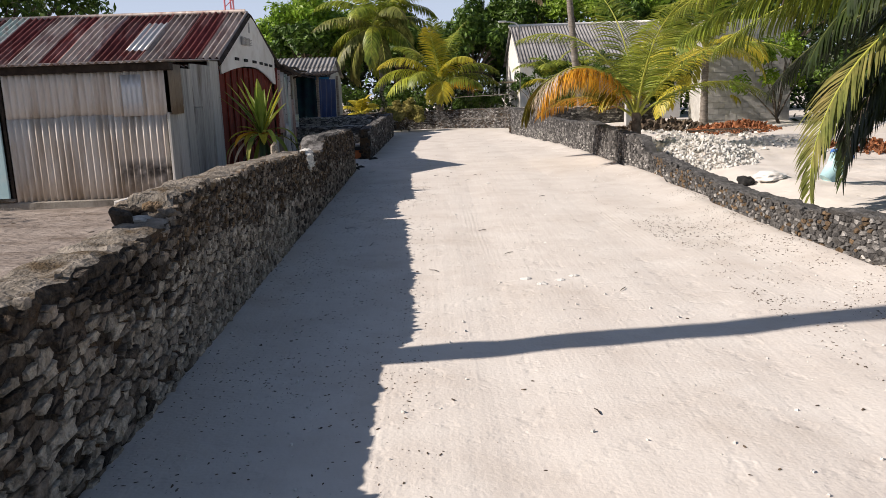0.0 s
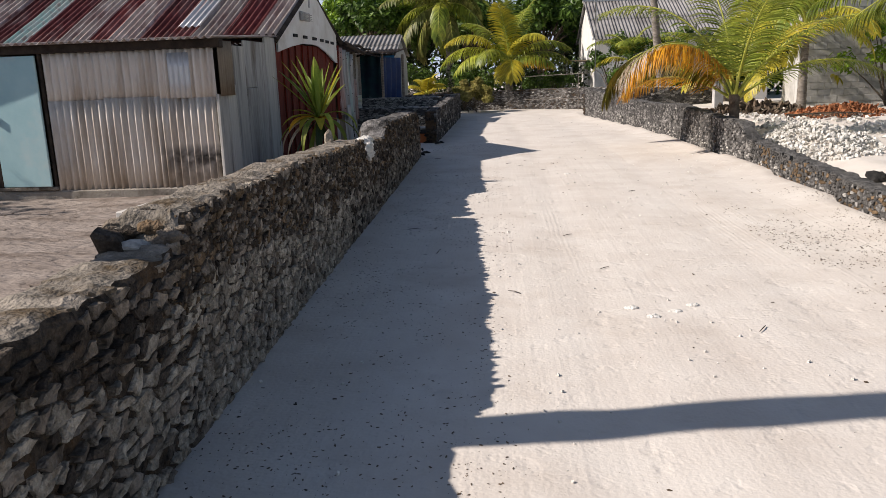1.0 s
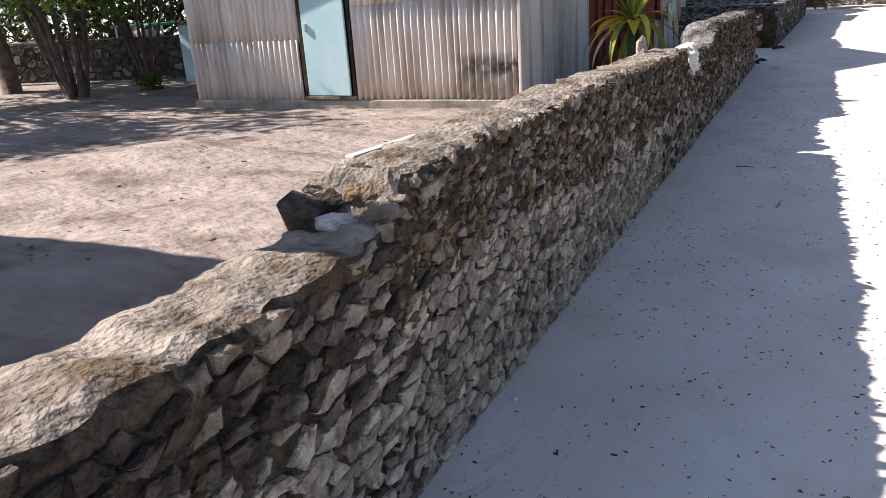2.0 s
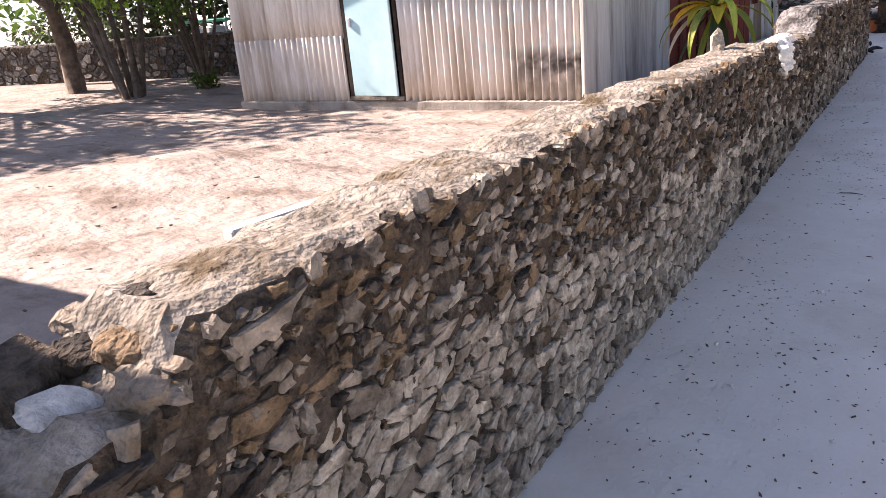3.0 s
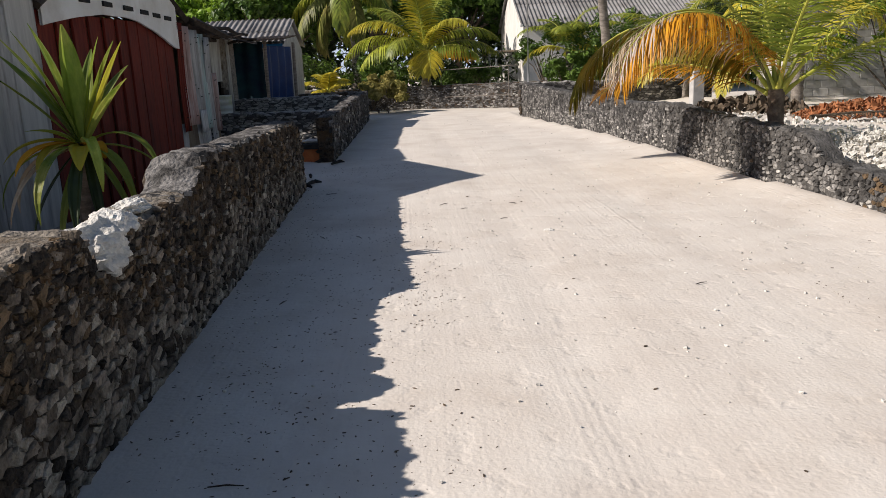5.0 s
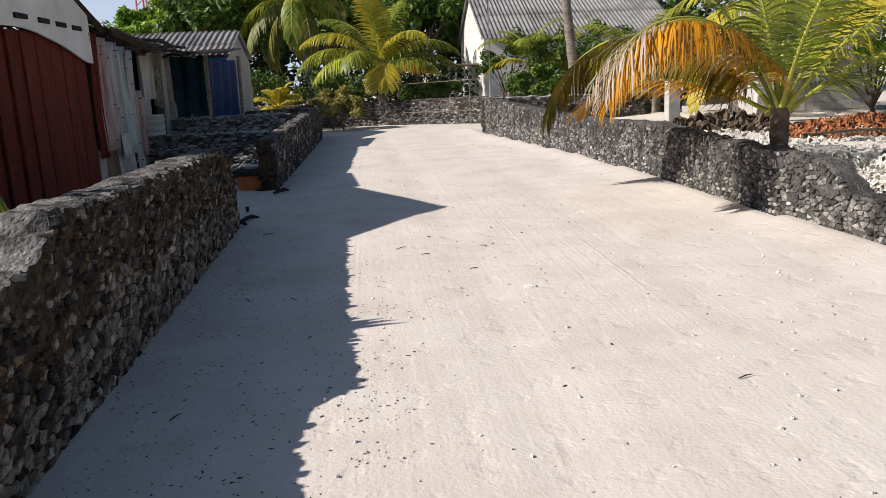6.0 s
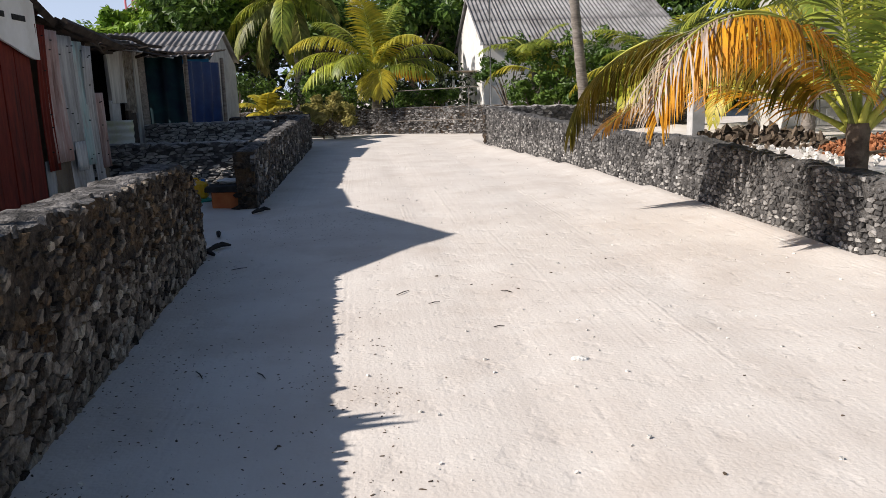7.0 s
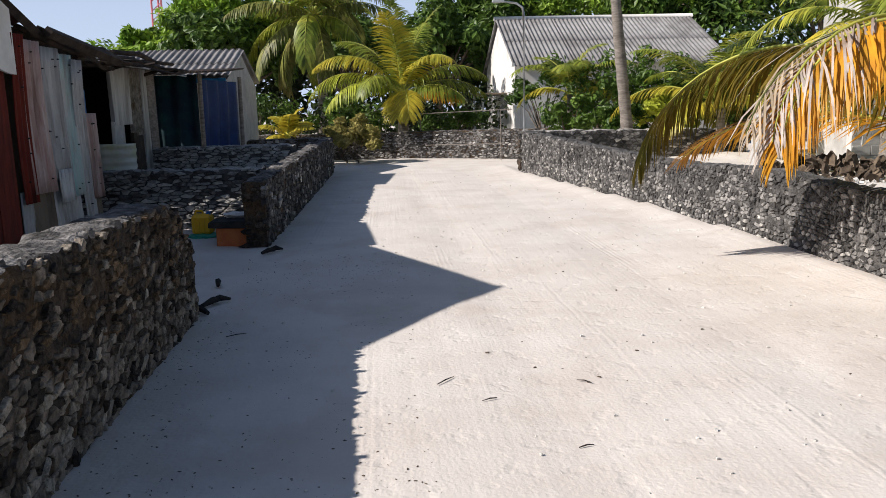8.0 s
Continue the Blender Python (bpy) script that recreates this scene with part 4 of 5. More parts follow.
sheet("roof_sheet", grey, ASBESTOS, (-3.8, 32.75, 3.24), (-1, 0, 0), (0, 2.5, -0.8), 7.2, 2.6, pitch=0.17, amp=0.025)
part("fascia", box_bm((-10.8, 30.1, 2.30), (-3.8, 30.16, 2.40), 0.004), BLUE_TRIM, grey, "blue painted fascia board")

# ---------------------------------------------------------------- white house at the end
house = thing("white_house", "white house with a long fibre cement gable roof", "house", (9, 43.5, 0))
bm = bmesh.new()
for xx in (4.6, 4.8):
    for y, z in ((39.8, 0), (47.4, 0), (47.4, 3.2), (43.5, 4.95), (39.8, 3.2)):
        bm.verts.new((xx, y, z))
bm.verts.ensure_lookup_table()
bm.faces.new(bm.verts[5:10])
bm.faces.new(list(reversed(bm.verts[0:5])))
for i in range(5):
    bm.faces.new((bm.verts[i], bm.verts[(i + 1) % 5], bm.verts[5 + (i + 1) % 5], bm.verts[5 + i]))
part("gable_wall", bm, WHITE, house, "white painted gable wall")
part("front_wall", box_bm((4.81, 39.8, 0), (12.7, 40.0, 3.15), 0.0), WHITE, house)
part("back_wall", box_bm((4.81, 47.2, 0), (12.7, 47.4, 3.15), 0.0), WHITE, house)
for r in range(2):
    for k in range(7):
        f0 = Vector((0, 43.5, 5.05)).lerp(Vector((0, 39.3, 3.05)), r * 0.5)
        f1 = Vector((0, 43.5, 5.05)).lerp(Vector((0, 39.3, 3.05)), r * 0.5 + 0.52)
        sheet("roof_sheet", house, ASBESTOS, (4.45 + 1.15 * k, f1.y, f1.z + 0.012 * (k % 2) - 0.015 * r), (1, 0, 0), f0 - f1, 1.18, (f0 - f1).length, pitch=0.17, amp=0.028)
sheet("roof_sheet", house, ASBESTOS, (4.45, 47.8, 3.05), (1, 0, 0), (0, -4.3, 2.0), 8.1, 4.75, pitch=0.17, amp=0.028)
part_mesh("ridge_cap", mesh_of("ridge_cap", *tube([(4.4, 43.5, 5.07), (12.6, 43.5, 5.07)], [0.09, 0.09], 8), WHITE, True), house)
part("verge", box_bm((4.40, 39.2, 2.98), (4.5, 39.4, 3.08), 0.0), WHITE, house)
part("canopy", box_bm((3.6, 41.5, 2.05), (4.6, 44.5, 2.12), 0.01), TIN_DARK, house, "dark side canopy")
for py in (41.6, 44.4):
    part_mesh("canopy_post", mesh_of("canopy_post", *tube([(3.65, py, 0), (3.65, py, 2.06)], [0.05, 0.05], 6), METAL), house)

# ---------------------------------------------------------------- block building behind the plot
block = thing("block_building", "unfinished grey cement block building", "building", (13, 26.5, 0))
part("mortar_wall", box_bm((9.2, 26.52, -0.1), (12.22, 26.7, 3.72), 0.0), BLOCK_J, block, "pale mortar bed")
part("side_wall", box_bm((9.2, 26.7, -0.1), (9.38, 27.8, 3.72), 0.0), BLOCK, block)
bm = box_bm((0, 0, 0), (0.392, 0.05, 0.192), 0.006)
me_block = bpy.data.meshes.new("block")
bm.to_mesh(me_block)
bm.free()
me_block.materials.append(BLOCK)
for r in range(18):
    for c in range(7):
        part_mesh("block", me_block, block, m=Matrix.Translation((9.21 + 0.4 * c + (0.2 if r % 2 else 0), 26.50 + random.uniform(-0.004, 0.004), 0.02 + 0.2 * r)))

# ---------------------------------------------------------------- plants
def frond(base, az, e0, length, droop, leaf, width=0.04, hang=0.45, pairs=58, start=0.14, twist=0.0, rng=random, ragged=0.15):
    """One feather leaf: stem and leaflets, as two (vertices, faces) sets."""
    p = Vector(base)
    d0 = Vector((math.cos(radians(az)), math.sin(radians(az)), 0))
    pts, dirs = [p.copy()], []
    n = 22
    for i in range(n):
        e = radians(e0 - droop * ((i + 0.5) / n) ** 1.4)
        d = d0 * math.cos(e) + Vector((0, 0, 1)) * math.sin(e)
        p = p + d * (length / n)
        pts.append(p.copy())
        dirs.append(d)
    dirs.append(dirs[-1])
    stem = tube(pts, [0.030 * (1 - 0.85 * i / n) * (1.5 if i < 2 else 1) for i in range(n + 1)], 5)
    side0 = d0.cross(Vector((0, 0, 1))).normalized()
    vs, fs = [], []
    down = Vector((0, 0, -1))
    for k in range(pairs):
        f = start + (1 - start) * (k + rng.uniform(0, 0.6)) / pairs
        g = min(f, 0.999) * n
        i = int(g)
        o = pts[i].lerp(pts[i + 1], g - i)
        d = dirs[i]
        up = side0.cross(d).normalized()
        L = leaf * (0.55 + 0.45 * math.sin(math.pi * min(1, (f - start) / (1 - start) * 0.85 + 0.12))) * (1 - 0.45 * max(0, f - 0.75) / 0.25)
        for sgn in (1, -1):
            if rng.random() < ragged * 0.4:
                continue
            tw = radians(twist)
            side = side0 * sgn * math.cos(tw) + up * math.sin(tw) * sgn
            l_dir = (side * 0.9 + d * (0.35 + 0.6 * f) + up * 0.28 * (1 - hang) + Vector([rng.uniform(-1, 1) * (0.05 + 0.35 * ragged) for _ in range(3)])).normalized()
            ll = L * rng.uniform(1 - ragged, 1.05)
            q, w = o.copy(), width * rng.uniform(0.8, 1.1)
            base_i = len(vs)
            for j, ww in enumerate((0.35, 1.0, 0.85, 0.08)):
                across = l_dir.cross(up)
                if across.length < 1e-3:
                    across = side
                across.normalize()
                vs += [q + across * (w * ww * 0.5), q - across * (w * ww * 0.5)]
                l_dir = (l_dir + down * hang * (0.55 + 0.35 * j)).normalized()
                q = q + l_dir * (ll / 3)
            for j in range(3):
                a = base_i + 2 * j
                fs.append((a, a + 1, a + 3, a + 2))
    return stem, (vs, fs)


def add_frond(tree, material, *args, label="", **kw):
    stem_mat = RACHIS_D if material in (LEAF_SHADE, LEAF_DRY) else RACHIS
    stem, leaves = frond(*args, **kw)
    fr = part_mesh("frond", mesh_of("frond", *leaves, material, True), tree, label)
    st_ob = part_mesh("stem", mesh_of("stem", *stem, stem_mat, True), None)
    st_ob.parent = fr
    return fr


def palm_trunk(tree, base, top, r0, r1, bend=0.2, rings=30):
    a, b = Vector(base), Vector(top)
    pts = [a.lerp(b, i / rings) + Vector((bend * math.sin(math.pi * i / rings), 0, 0)) for i in range(rings + 1)]
    rad = [(r0 + (r1 - r0) * min(1, i / rings * 1.6)) * (1.06 if i % 2 else 0.95) for i in range(rings + 1)]
    rad[0] = r0 * 1.5
    return part_mesh("trunk", mesh_of("trunk", *tube(pts, rad, 12), BARK, True), tree)


def palm(name, label, base, crown_z, rng_seed, n, length, mats, r=0.12, bend=0.15, lean=(0, 0), droop=(70, 120), e_range=(80, 5), leaf=0.62, hang=0.4, width=0.04):
    rng = random.Random(rng_seed)
    tree = thing(name, label, "palm tree", base)
    crown = Vector(base) + Vector((lean[0], lean[1], crown_z))
    palm_trunk(tree, Vector(base) - Vector((0, 0, 0.15)), crown, r, r * 0.75, bend)
    for k in range(n):
        f = k / max(1, n - 1)
        az = k * 137.5 + rng.uniform(-12, 12)
        e = e_range[0] + (e_range[1] - e_range[0]) * f + rng.uniform(-6, 6)
        add_frond(tree, mats[min(len(mats) - 1, int(f * len(mats)))], crown + Vector((0, 0, 0.1 * (1 - f))), az, e, length * rng.uniform(0.85, 1.08) * (0.8 + 0.3 * math.sin(math.pi * f)),
                  rng.uniform(*droop), leaf * rng.uniform(0.9, 1.1), rng=rng, hang=hang * (0.6 + 0.7 * f), width=width, pairs=46)
    return tree


def leaf_cloud(rng, centre, radius, n, size, squash=0.8):
    """Leaves on the outer part of an uneven clump."""
    vs, fs = [], []
    c = Vector(centre)
    for _ in range(n):
        d = Vector([rng.gauss(0, 1) for _ in range(3)]).normalized()
        k = radius * (0.55 + 0.5 * rng.random()) * (0.8 + 0.5 * noise.noise(d * 1.7 + c))
        p = c + Vector((d.x * k, d.y * k, d.z * k * squash))
        a = Vector([rng.gauss(0, 1) for _ in range(3)]).normalized()
        nrm = (d + a * 0.9 + Vector((0, 0, 0.5))).normalized()
        u = nrm.cross(Vector([rng.gauss(0, 1) for _ in range(3)])).normalized()
        w = nrm.cross(u)
        L, W = size * rng.uniform(0.7, 1.4), size * rng.uniform(0.35, 0.6)
        o = len(vs)
        vs += [p - u * L * 0.5, p + w * W * 0.5, p + u * L * 0.5 - nrm * L * 0.12, p - w * W * 0.5]
        fs.append((o, o + 1, o + 2, o + 3))
    return vs, fs


def tree(name, label, base, height, spread, seed, material, clumps=16, leaves=260, size=0.28, r=0.2, low=0.3, category="tree"):
    rng = random.Random(seed)
    t = thing(name, label, category, base)
    b = Vector(base)
    limbs, crown = [], []
    fork = b + Vector((rng.uniform(-0.2, 0.2), rng.uniform(-0.2, 0.2), height * low))
    limbs.append(tube([b - Vector((0, 0, 0.2)), b.lerp(fork, 0.5) + Vector((0.08, 0, 0)), fork], [r * 1.3, r, r * 0.8], 8))
    for k in range(clumps):
        a = 2.4 * k + rng.uniform(-0.4, 0.4)
        rr = spread * math.sqrt((k + 0.5) / clumps) * rng.uniform(0.75, 1.1)
        z = height * (low + 0.12 + (0.88 - low) * (1 - 0.55 * (rr / spread) ** 2) * rng.uniform(0.55, 1.0))
        c = b + Vector((rr * math.cos(a), rr * math.sin(a), z))
        limbs.append(tube([fork, fork.lerp(c, 0.5) + Vector((0, 0, 0.1 * height * rng.random())), c], [r * 0.5, r * 0.3, r * 0.1], 5))
        crown.append(leaf_cloud(rng, c, spread * rng.uniform(0.26, 0.45), leaves, size))
    part_mesh("trunk", mesh_of("trunk", *merge(limbs), BARK_D, True), t)
    part_mesh("crown", mesh_of("crown", *merge(crown), material), t)
    return t


# young coconut palm behind the right wall, with dying fronds over the lane
cp = thing("coconut_palm", "young coconut palm with orange dying fronds hanging over the lane", "palm tree", (4.5, 16.8, 0))
cc = Vector((4.46, 16.8, 0.98))
palm_trunk(cp, (4.5, 16.8, -0.1), cc + Vector((0, 0, 0.12)), 0.11, 0.10, 0.0, 12).data.materials[0] = BARK_D
rngp = random.Random(5)
add_frond(cp, LEAF_O, cc, 194, 70, 3.15, 156, 0.86, label="bright orange drooping frond", hang=0.62, pairs=230, rng=rngp, width=0.020, ragged=0.22)
add_frond(cp, LEAF_W, cc + Vector((0, 0.03, 0.02)), 193, 70, 3.15, 154, 0.85, label="bleached shrivelled leaflets", hang=0.45, pairs=44, rng=rngp, width=0.018, ragged=0.55, start=0.62)
add_frond(cp, LEAF_DRY, cc, 189, 66, 3.1, 140, 0.75, label="shrivelled dry frond", hang=0.85, pairs=50, rng=rngp, width=0.02, ragged=0.5)
add_frond(cp, LEAF_OL, cc, 135, 54, 3.95, 134, 0.86, label="olive and orange frond", hang=0.85, pairs=210, rng=rngp, width=0.026, ragged=0.2)
for az, e, L, dr, mt in ((150, 72, 3.3, 95, LEAF_G), (110, 82, 3.3, 60, LEAF_G), (60, 70, 3.3, 85, LEAF_G), (20, 60, 3.2, 90, LEAF_Y), (-35, 58, 3.2, 85, LEAF_G), (-80, 74, 3.0, 70, LEAF_G),
                        (85, 45, 2.9, 90, LEAF_Y), (130, 30, 2.6, 70, LEAF_O), (0, 38, 2.8, 75, LEAF_G)):
    add_frond(cp, mt, cc, az, e, L * 1.12, dr, 0.80, hang=0.32, pairs=84, rng=rngp, width=0.026, ragged=0.1)
for az in (215, 300, 40):
    part_mesh("dead_stem", mesh_of("dead_stem", *tube([cc - Vector((0, 0, 0.55)), cc + Vector((0.5 * math.cos(radians(az)), 0.5 * math.sin(radians(az)), -0.75))], [0.05, 0.02], 6), LITTER), cp)

# tall palm at the right of the lane, of which only hanging fronds are seen
tp = thing("tall_coconut_palm", "tall coconut palm with long hanging green fronds, most coloured as in shade", "palm tree", (6.9, 9.0, 0))
tc = Vector((7.35, 8.9, 2.75))
palm_trunk(tp, (7.3, 8.7, -0.1), tc, 0.16, 0.12, 0.1)
for az, e, L, dr, mt, hg in ((184, 2, 4.15, 98, LEAF_OLG, 0.3), (170, -15, 2.8, 60, LEAF_SHADE, 0.5), (185, -22, 2.6, 60, LEAF_SHADE, 0.5), (160, -20, 2.6, 70, LEAF_SHADE, 0.6), (200, -10, 2.8, 80, LEAF_SHADE, 0.6), (175, 20, 3.2, 90, LEAF_SHADE, 0.6), (190, 35, 3.2, 100, LEAF_SHADE, 0.6), (178, 4, 2.4, 70, LEAF_SHADE, 0.5), (181, 12, 3.6, 118, LEAF_SHADE, 0.45), (176, -8, 3.5, 85, LEAF_SHADE, 0.5), (168, -4, 3.3, 80, LEAF_SHADE, 0.5), (192, -20, 3.0, 70, LEAF_SHADE, 0.6), (165, 24, 4.6, 48, LEAF_Y, 0.95), (172, 30, 4.6, 62, LEAF_G, 0.95), (160, 14, 4.2, 50, LEAF_G, 0.95), (150, 12, 3.9, 52, LEAF_G, 0.9), (158, 22, 4.3, 58, LEAF_G, 0.9),
                            (135, 5, 3.6, 60, LEAF_SHADE, 0.8), (205, 30, 3.6, 120, LEAF_SHADE, 0.6), (80, 20, 4.0, 110, LEAF_SHADE, 0.5), (40, 50, 4.0, 110, LEAF_SHADE, 0.5), (0, 40, 4.0, 110, LEAF_SHADE, 0.5), (-40, 50, 4.0, 110, LEAF_SHADE, 0.5), (-80, 35, 4.0, 110, LEAF_SHADE, 0.5), (110, 60, 3.8, 80, LEAF_G, 0.4)):
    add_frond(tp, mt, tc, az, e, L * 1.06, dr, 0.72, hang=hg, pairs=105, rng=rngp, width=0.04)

bp = thing("coconut_palm", "bushy young coconut palm behind the end wall, one frond orange", "palm tree", (0.47, 38.2, 0))
bc = Vector((0.47, 38.2, 2.05))
palm_trunk(bp, (0.47, 38.2, -0.1), bc, 0.22, 0.17, 0.0, 14)
# turn, rise, length, droop, leaf colour, hang
for az, e, L, dr, mt, hg in ((110, 88, 3.3, 30, LEAF_G, 0.25), (185, 84, 3.2, 38, LEAF_G, 0.25), (5, 82, 3.2, 40, LEAF_G, 0.25), (250, 80, 3.0, 45, LEAF_Y, 0.3), (60, 76, 3.3, 55, LEAF_G, 0.35), (150, 68, 3.4, 75, LEAF_G, 0.4),
                            (192, 60, 3.6, 105, LEAF_Y, 0.6), (178, 42, 3.7, 105, LEAF_YG, 0.75), (212, 30, 3.2, 90, LEAF_YG, 0.75), (-12, 48, 3.3, 92, LEAF_G, 0.6), (8, 30, 3.2, 75, LEAF_G, 0.7), (-35, 25, 2.6, 70, LEAF_G, 0.7),
                            (275, 20, 2.3, 105, LEAF_Y, 0.4), (262, 5, 2.0, 70, LEAF_Y, 0.4), (-28, 12, 2.3, 40, LEAF_O, 0.5), (235, 45, 2.8, 110, LEAF_G, 0.6), (310, 62, 3.0, 95, LEAF_Y, 0.5), (90, 40, 3.2, 80, LEAF_G, 0.6)):
    add_frond(bp, mt, bc, az, e, L, dr, 0.85, hang=hg, pairs=70, rng=rngp, width=0.045)
palm("coconut_palm", "mature coconut palm with hanging old fronds", (-2.75, 43.0, 0), 5.2, 22, 26, 3.9, [LEAF_G, LEAF_G, LEAF_OLG, LEAF_G, LEAF_OLG], 0.22, 0.2, e_range=(80, -35), droop=(60, 110), leaf=1.0, width=0.09, hang=0.7)
palm("palm_sapling", "yellow palm sapling by the end wall", (-3.2, 36.4, 0), 0.75, 23, 8, 1.2, [LEAF_Y], 0.07, 0.0, e_range=(82, 30), droop=(60, 90), leaf=0.4, width=0.06)
palm("coconut_palm", "slender leaning coconut palm behind the plot", (6.0, 30.6, 0), 7.4, 24, 16, 3.2, [LEAF_G, LEAF_G, LEAF_DRY], 0.16, -0.05, (-0.75, 0), e_range=(70, -30), droop=(60, 110), leaf=0.8, width=0.06, hang=0.7)
palm("coconut_palm", "young green palm before the white house", (5.6, 35.5, 0), 1.9, 25, 12, 2.3, [LEAF_G, LEAF_G, LEAF_Y], 0.12, 0, e_range=(80, 20), droop=(70, 110), leaf=0.6, width=0.05)
palm("coconut_palm", "dense palm by the block building", (8.6, 24.5, 0.3), 2.3, 26, 15, 3.0, [LEAF_G, LEAF_G, LEAF_Y], 0.14, 0, e_range=(84, 5), droop=(70, 115), leaf=0.7, width=0.05)
palm("coconut_palm", "bushy palm at the back of the plot", (8.0, 30.0, 0.2), 1.2, 28, 13, 2.9, [LEAF_G, LEAF_G, LEAF_Y], 0.14, 0, e_range=(84, 15), droop=(60, 105), leaf=0.65, width=0.045)
palm("coconut_palm", "dark bushy palm at the back of the plot", (9.6, 28.6, 0.2), 1.4, 29, 13, 3.2, [LEAF_G, LEAF_SHADE, LEAF_Y], 0.14, 0, e_range=(84, 15), droop=(60, 105), leaf=0.65, width=0.045)
palm("coconut_palm", "tall palm whose trunk shades the lane", (-4.0, 4.18, 0), 11.0, 27, 16, 3.6, [LEAF_G, LEAF_SHADE], 0.185, 0.0, (0.0, 0.18), e_range=(75, -20), leaf=0.7)

# seedling behind the left wall, with undivided leaves
sd = thing("palm_seedling", "coconut seedling with green and yellow undivided leaves", "palm seedling", (-2.84, 13.15, 0))
rngs = random.Random(8)
part_mesh("stalk", mesh_of("stalk", *tube([(-2.84, 13.15, 0), (-2.84, 13.15, 0.6), (-2.79, 13.15, 1.1)], [0.09, 0.07, 0.05], 8), BARK, True), sd)
# turn, rise, droop, length, half width, material
SEED_LEAVES = ((270, 88, 6, 0.92, 0.075, LEAF_S), (180, 78, 10, 0.98, 0.06, LEAF_S), (190, 66, 14, 1.0, 0.05, LEAF_S), (170, 57, 16, 0.95, 0.055, LEAF_G), (200, 50, 12, 0.92, 0.04, LEAF_G), (215, 72, 12, 0.95, 0.045, LEAF_S),
               (0, 72, 10, 0.85, 0.05, LEAF_S), (350, 64, 4, 0.88, 0.038, LEAF_Y), (15, 80, 8, 0.85, 0.05, LEAF_S), (335, 52, 18, 0.72, 0.04, LEAF_S), (90, 70, 20, 0.85, 0.05, LEAF_G), (60, 60, 25, 0.8, 0.05, LEAF_G), (120, 64, 25, 0.8, 0.05, LEAF_G),
               (205, 20, 75, 0.60, 0.06, LEAF_Y), (222, 12, 80, 0.58, 0.07, LEAF_O), (240, 15, 95, 0.50, 0.05, LEAF_Y), (190, 35, 40, 0.42, 0.05, LEAF_YG), (285, 5, 70, 0.42, 0.06, LEAF_Y), (315, 10, 60, 0.36, 0.06, LEAF_O),
               (300, 25, 130, 0.85, 0.035, LEAF_S), (345, 30, 130, 0.80, 0.04, LEAF_G), (260, 5, 110, 0.95, 0.035, LEAF_S), (235, -10, 75, 0.9, 0.03, LEAF_DRY), (320, 0, 100, 0.9, 0.035, LEAF_G), (200, 0, 95, 0.85, 0.04, LEAF_G), (170, -5, 90, 0.9, 0.04, LEAF_DRY), (20, 0, 90, 0.8, 0.04, LEAF_G), (280, -20, 65, 0.9, 0.04, LEAF_SHADE),
               (215, -45, 40, 0.95, 0.032, LEAF_SHADE), (250, -55, 30, 0.95, 0.03, LEAF_G), (300, -50, 35, 0.95, 0.032, LEAF_SHADE), (335, -45, 40, 0.9, 0.03, LEAF_G))
for k, (az, e, dr, L, hw, m_use) in enumerate(SEED_LEAVES):
    vs, fs = [], []
    d0 = Vector((math.cos(radians(az)), math.sin(radians(az)), 0))
    sd_dir = d0.cross(Vector((0, 0, 1)))
    p = Vector((-2.79, 13.15, 1.07)) + d0 * 0.02
    pleats = 6
    for i in range(13):
        f = i / 12
        ee = radians(e - dr * f ** 1.3)
        w = 1.25 * hw * max(0.04, math.sin(math.pi * min(1, 0.10 + f * 0.9))) ** 0.75 * (1 + 0.08 * math.sin(9 * f + k))
        nrm = (Vector((0, 0, 1)) * math.cos(ee) - d0 * math.sin(ee))
        for q in range(pleats + 1):
            c = 2 * q / pleats - 1
            vs.append(p + sd_dir * (w * c) + nrm * (w * (0.40 * abs(c) + (0.13 if q % 2 else 0))))
        p = p + (d0 * math.cos(ee) + Vector((0, 0, 1)) * math.sin(ee)) * (L / 12)
    for i in range(12):
        for q in range(pleats):
            a = (pleats + 1) * i + q
            fs.append((a, a + 1, a + pleats + 2, a + pleats + 1))
    part_mesh("leaf", mesh_of("leaf", vs, fs, m_use), sd)

# broadleaf trees behind
for k, (bx, by, h, sp, mt) in enumerate(((-7.6, 50, 8.0, 3.2, LEAF_T), (-10.6, 49, 5.8, 2.0, LEAF_T), (-5.0, 53, 8.0, 4.0, LEAF_T), (-3.2, 58, 8, 3.2, LEAF_TD), (4.6, 55, 8.0, 3.0, LEAF_TD), (6.5, 54, 8.5, 3.8, LEAF_TD), (10.5, 53, 8.5, 4.2, LEAF_T),
                                        (15, 49, 9, 4.5, LEAF_T), (13.2, 47.6, 7.6, 3.0, LEAF_TD), (20, 46, 9, 4.5, LEAF_TD), (-13.5, 47, 4.6, 2.6, LEAF_T), (-19, 40, 4.2, 3.0, LEAF_TD), (-25, 33, 5, 3.5, LEAF_T), (22, 36, 8, 4.5, LEAF_TD), (20, 27, 7.5, 4.2, LEAF_TD),
                                        (-6.6, 45, 6.0, 2.4, LEAF_TD), (2.6, 48, 6.0, 2.8, LEAF_TD), (17.5, 21, 6.5, 3.8, LEAF_TD), (16, 14, 6, 3.4, LEAF_TD), (-1.6, 49, 6, 2.6, LEAF_TD))):
    tree("broadleaf_tree", "tall leafy tree with bright green foliage" if mt is LEAF_T else "dense dark green leafy tree", (bx, by, 0), h, sp, 300 + k, mt, 18, 260, 0.36, 0.25)
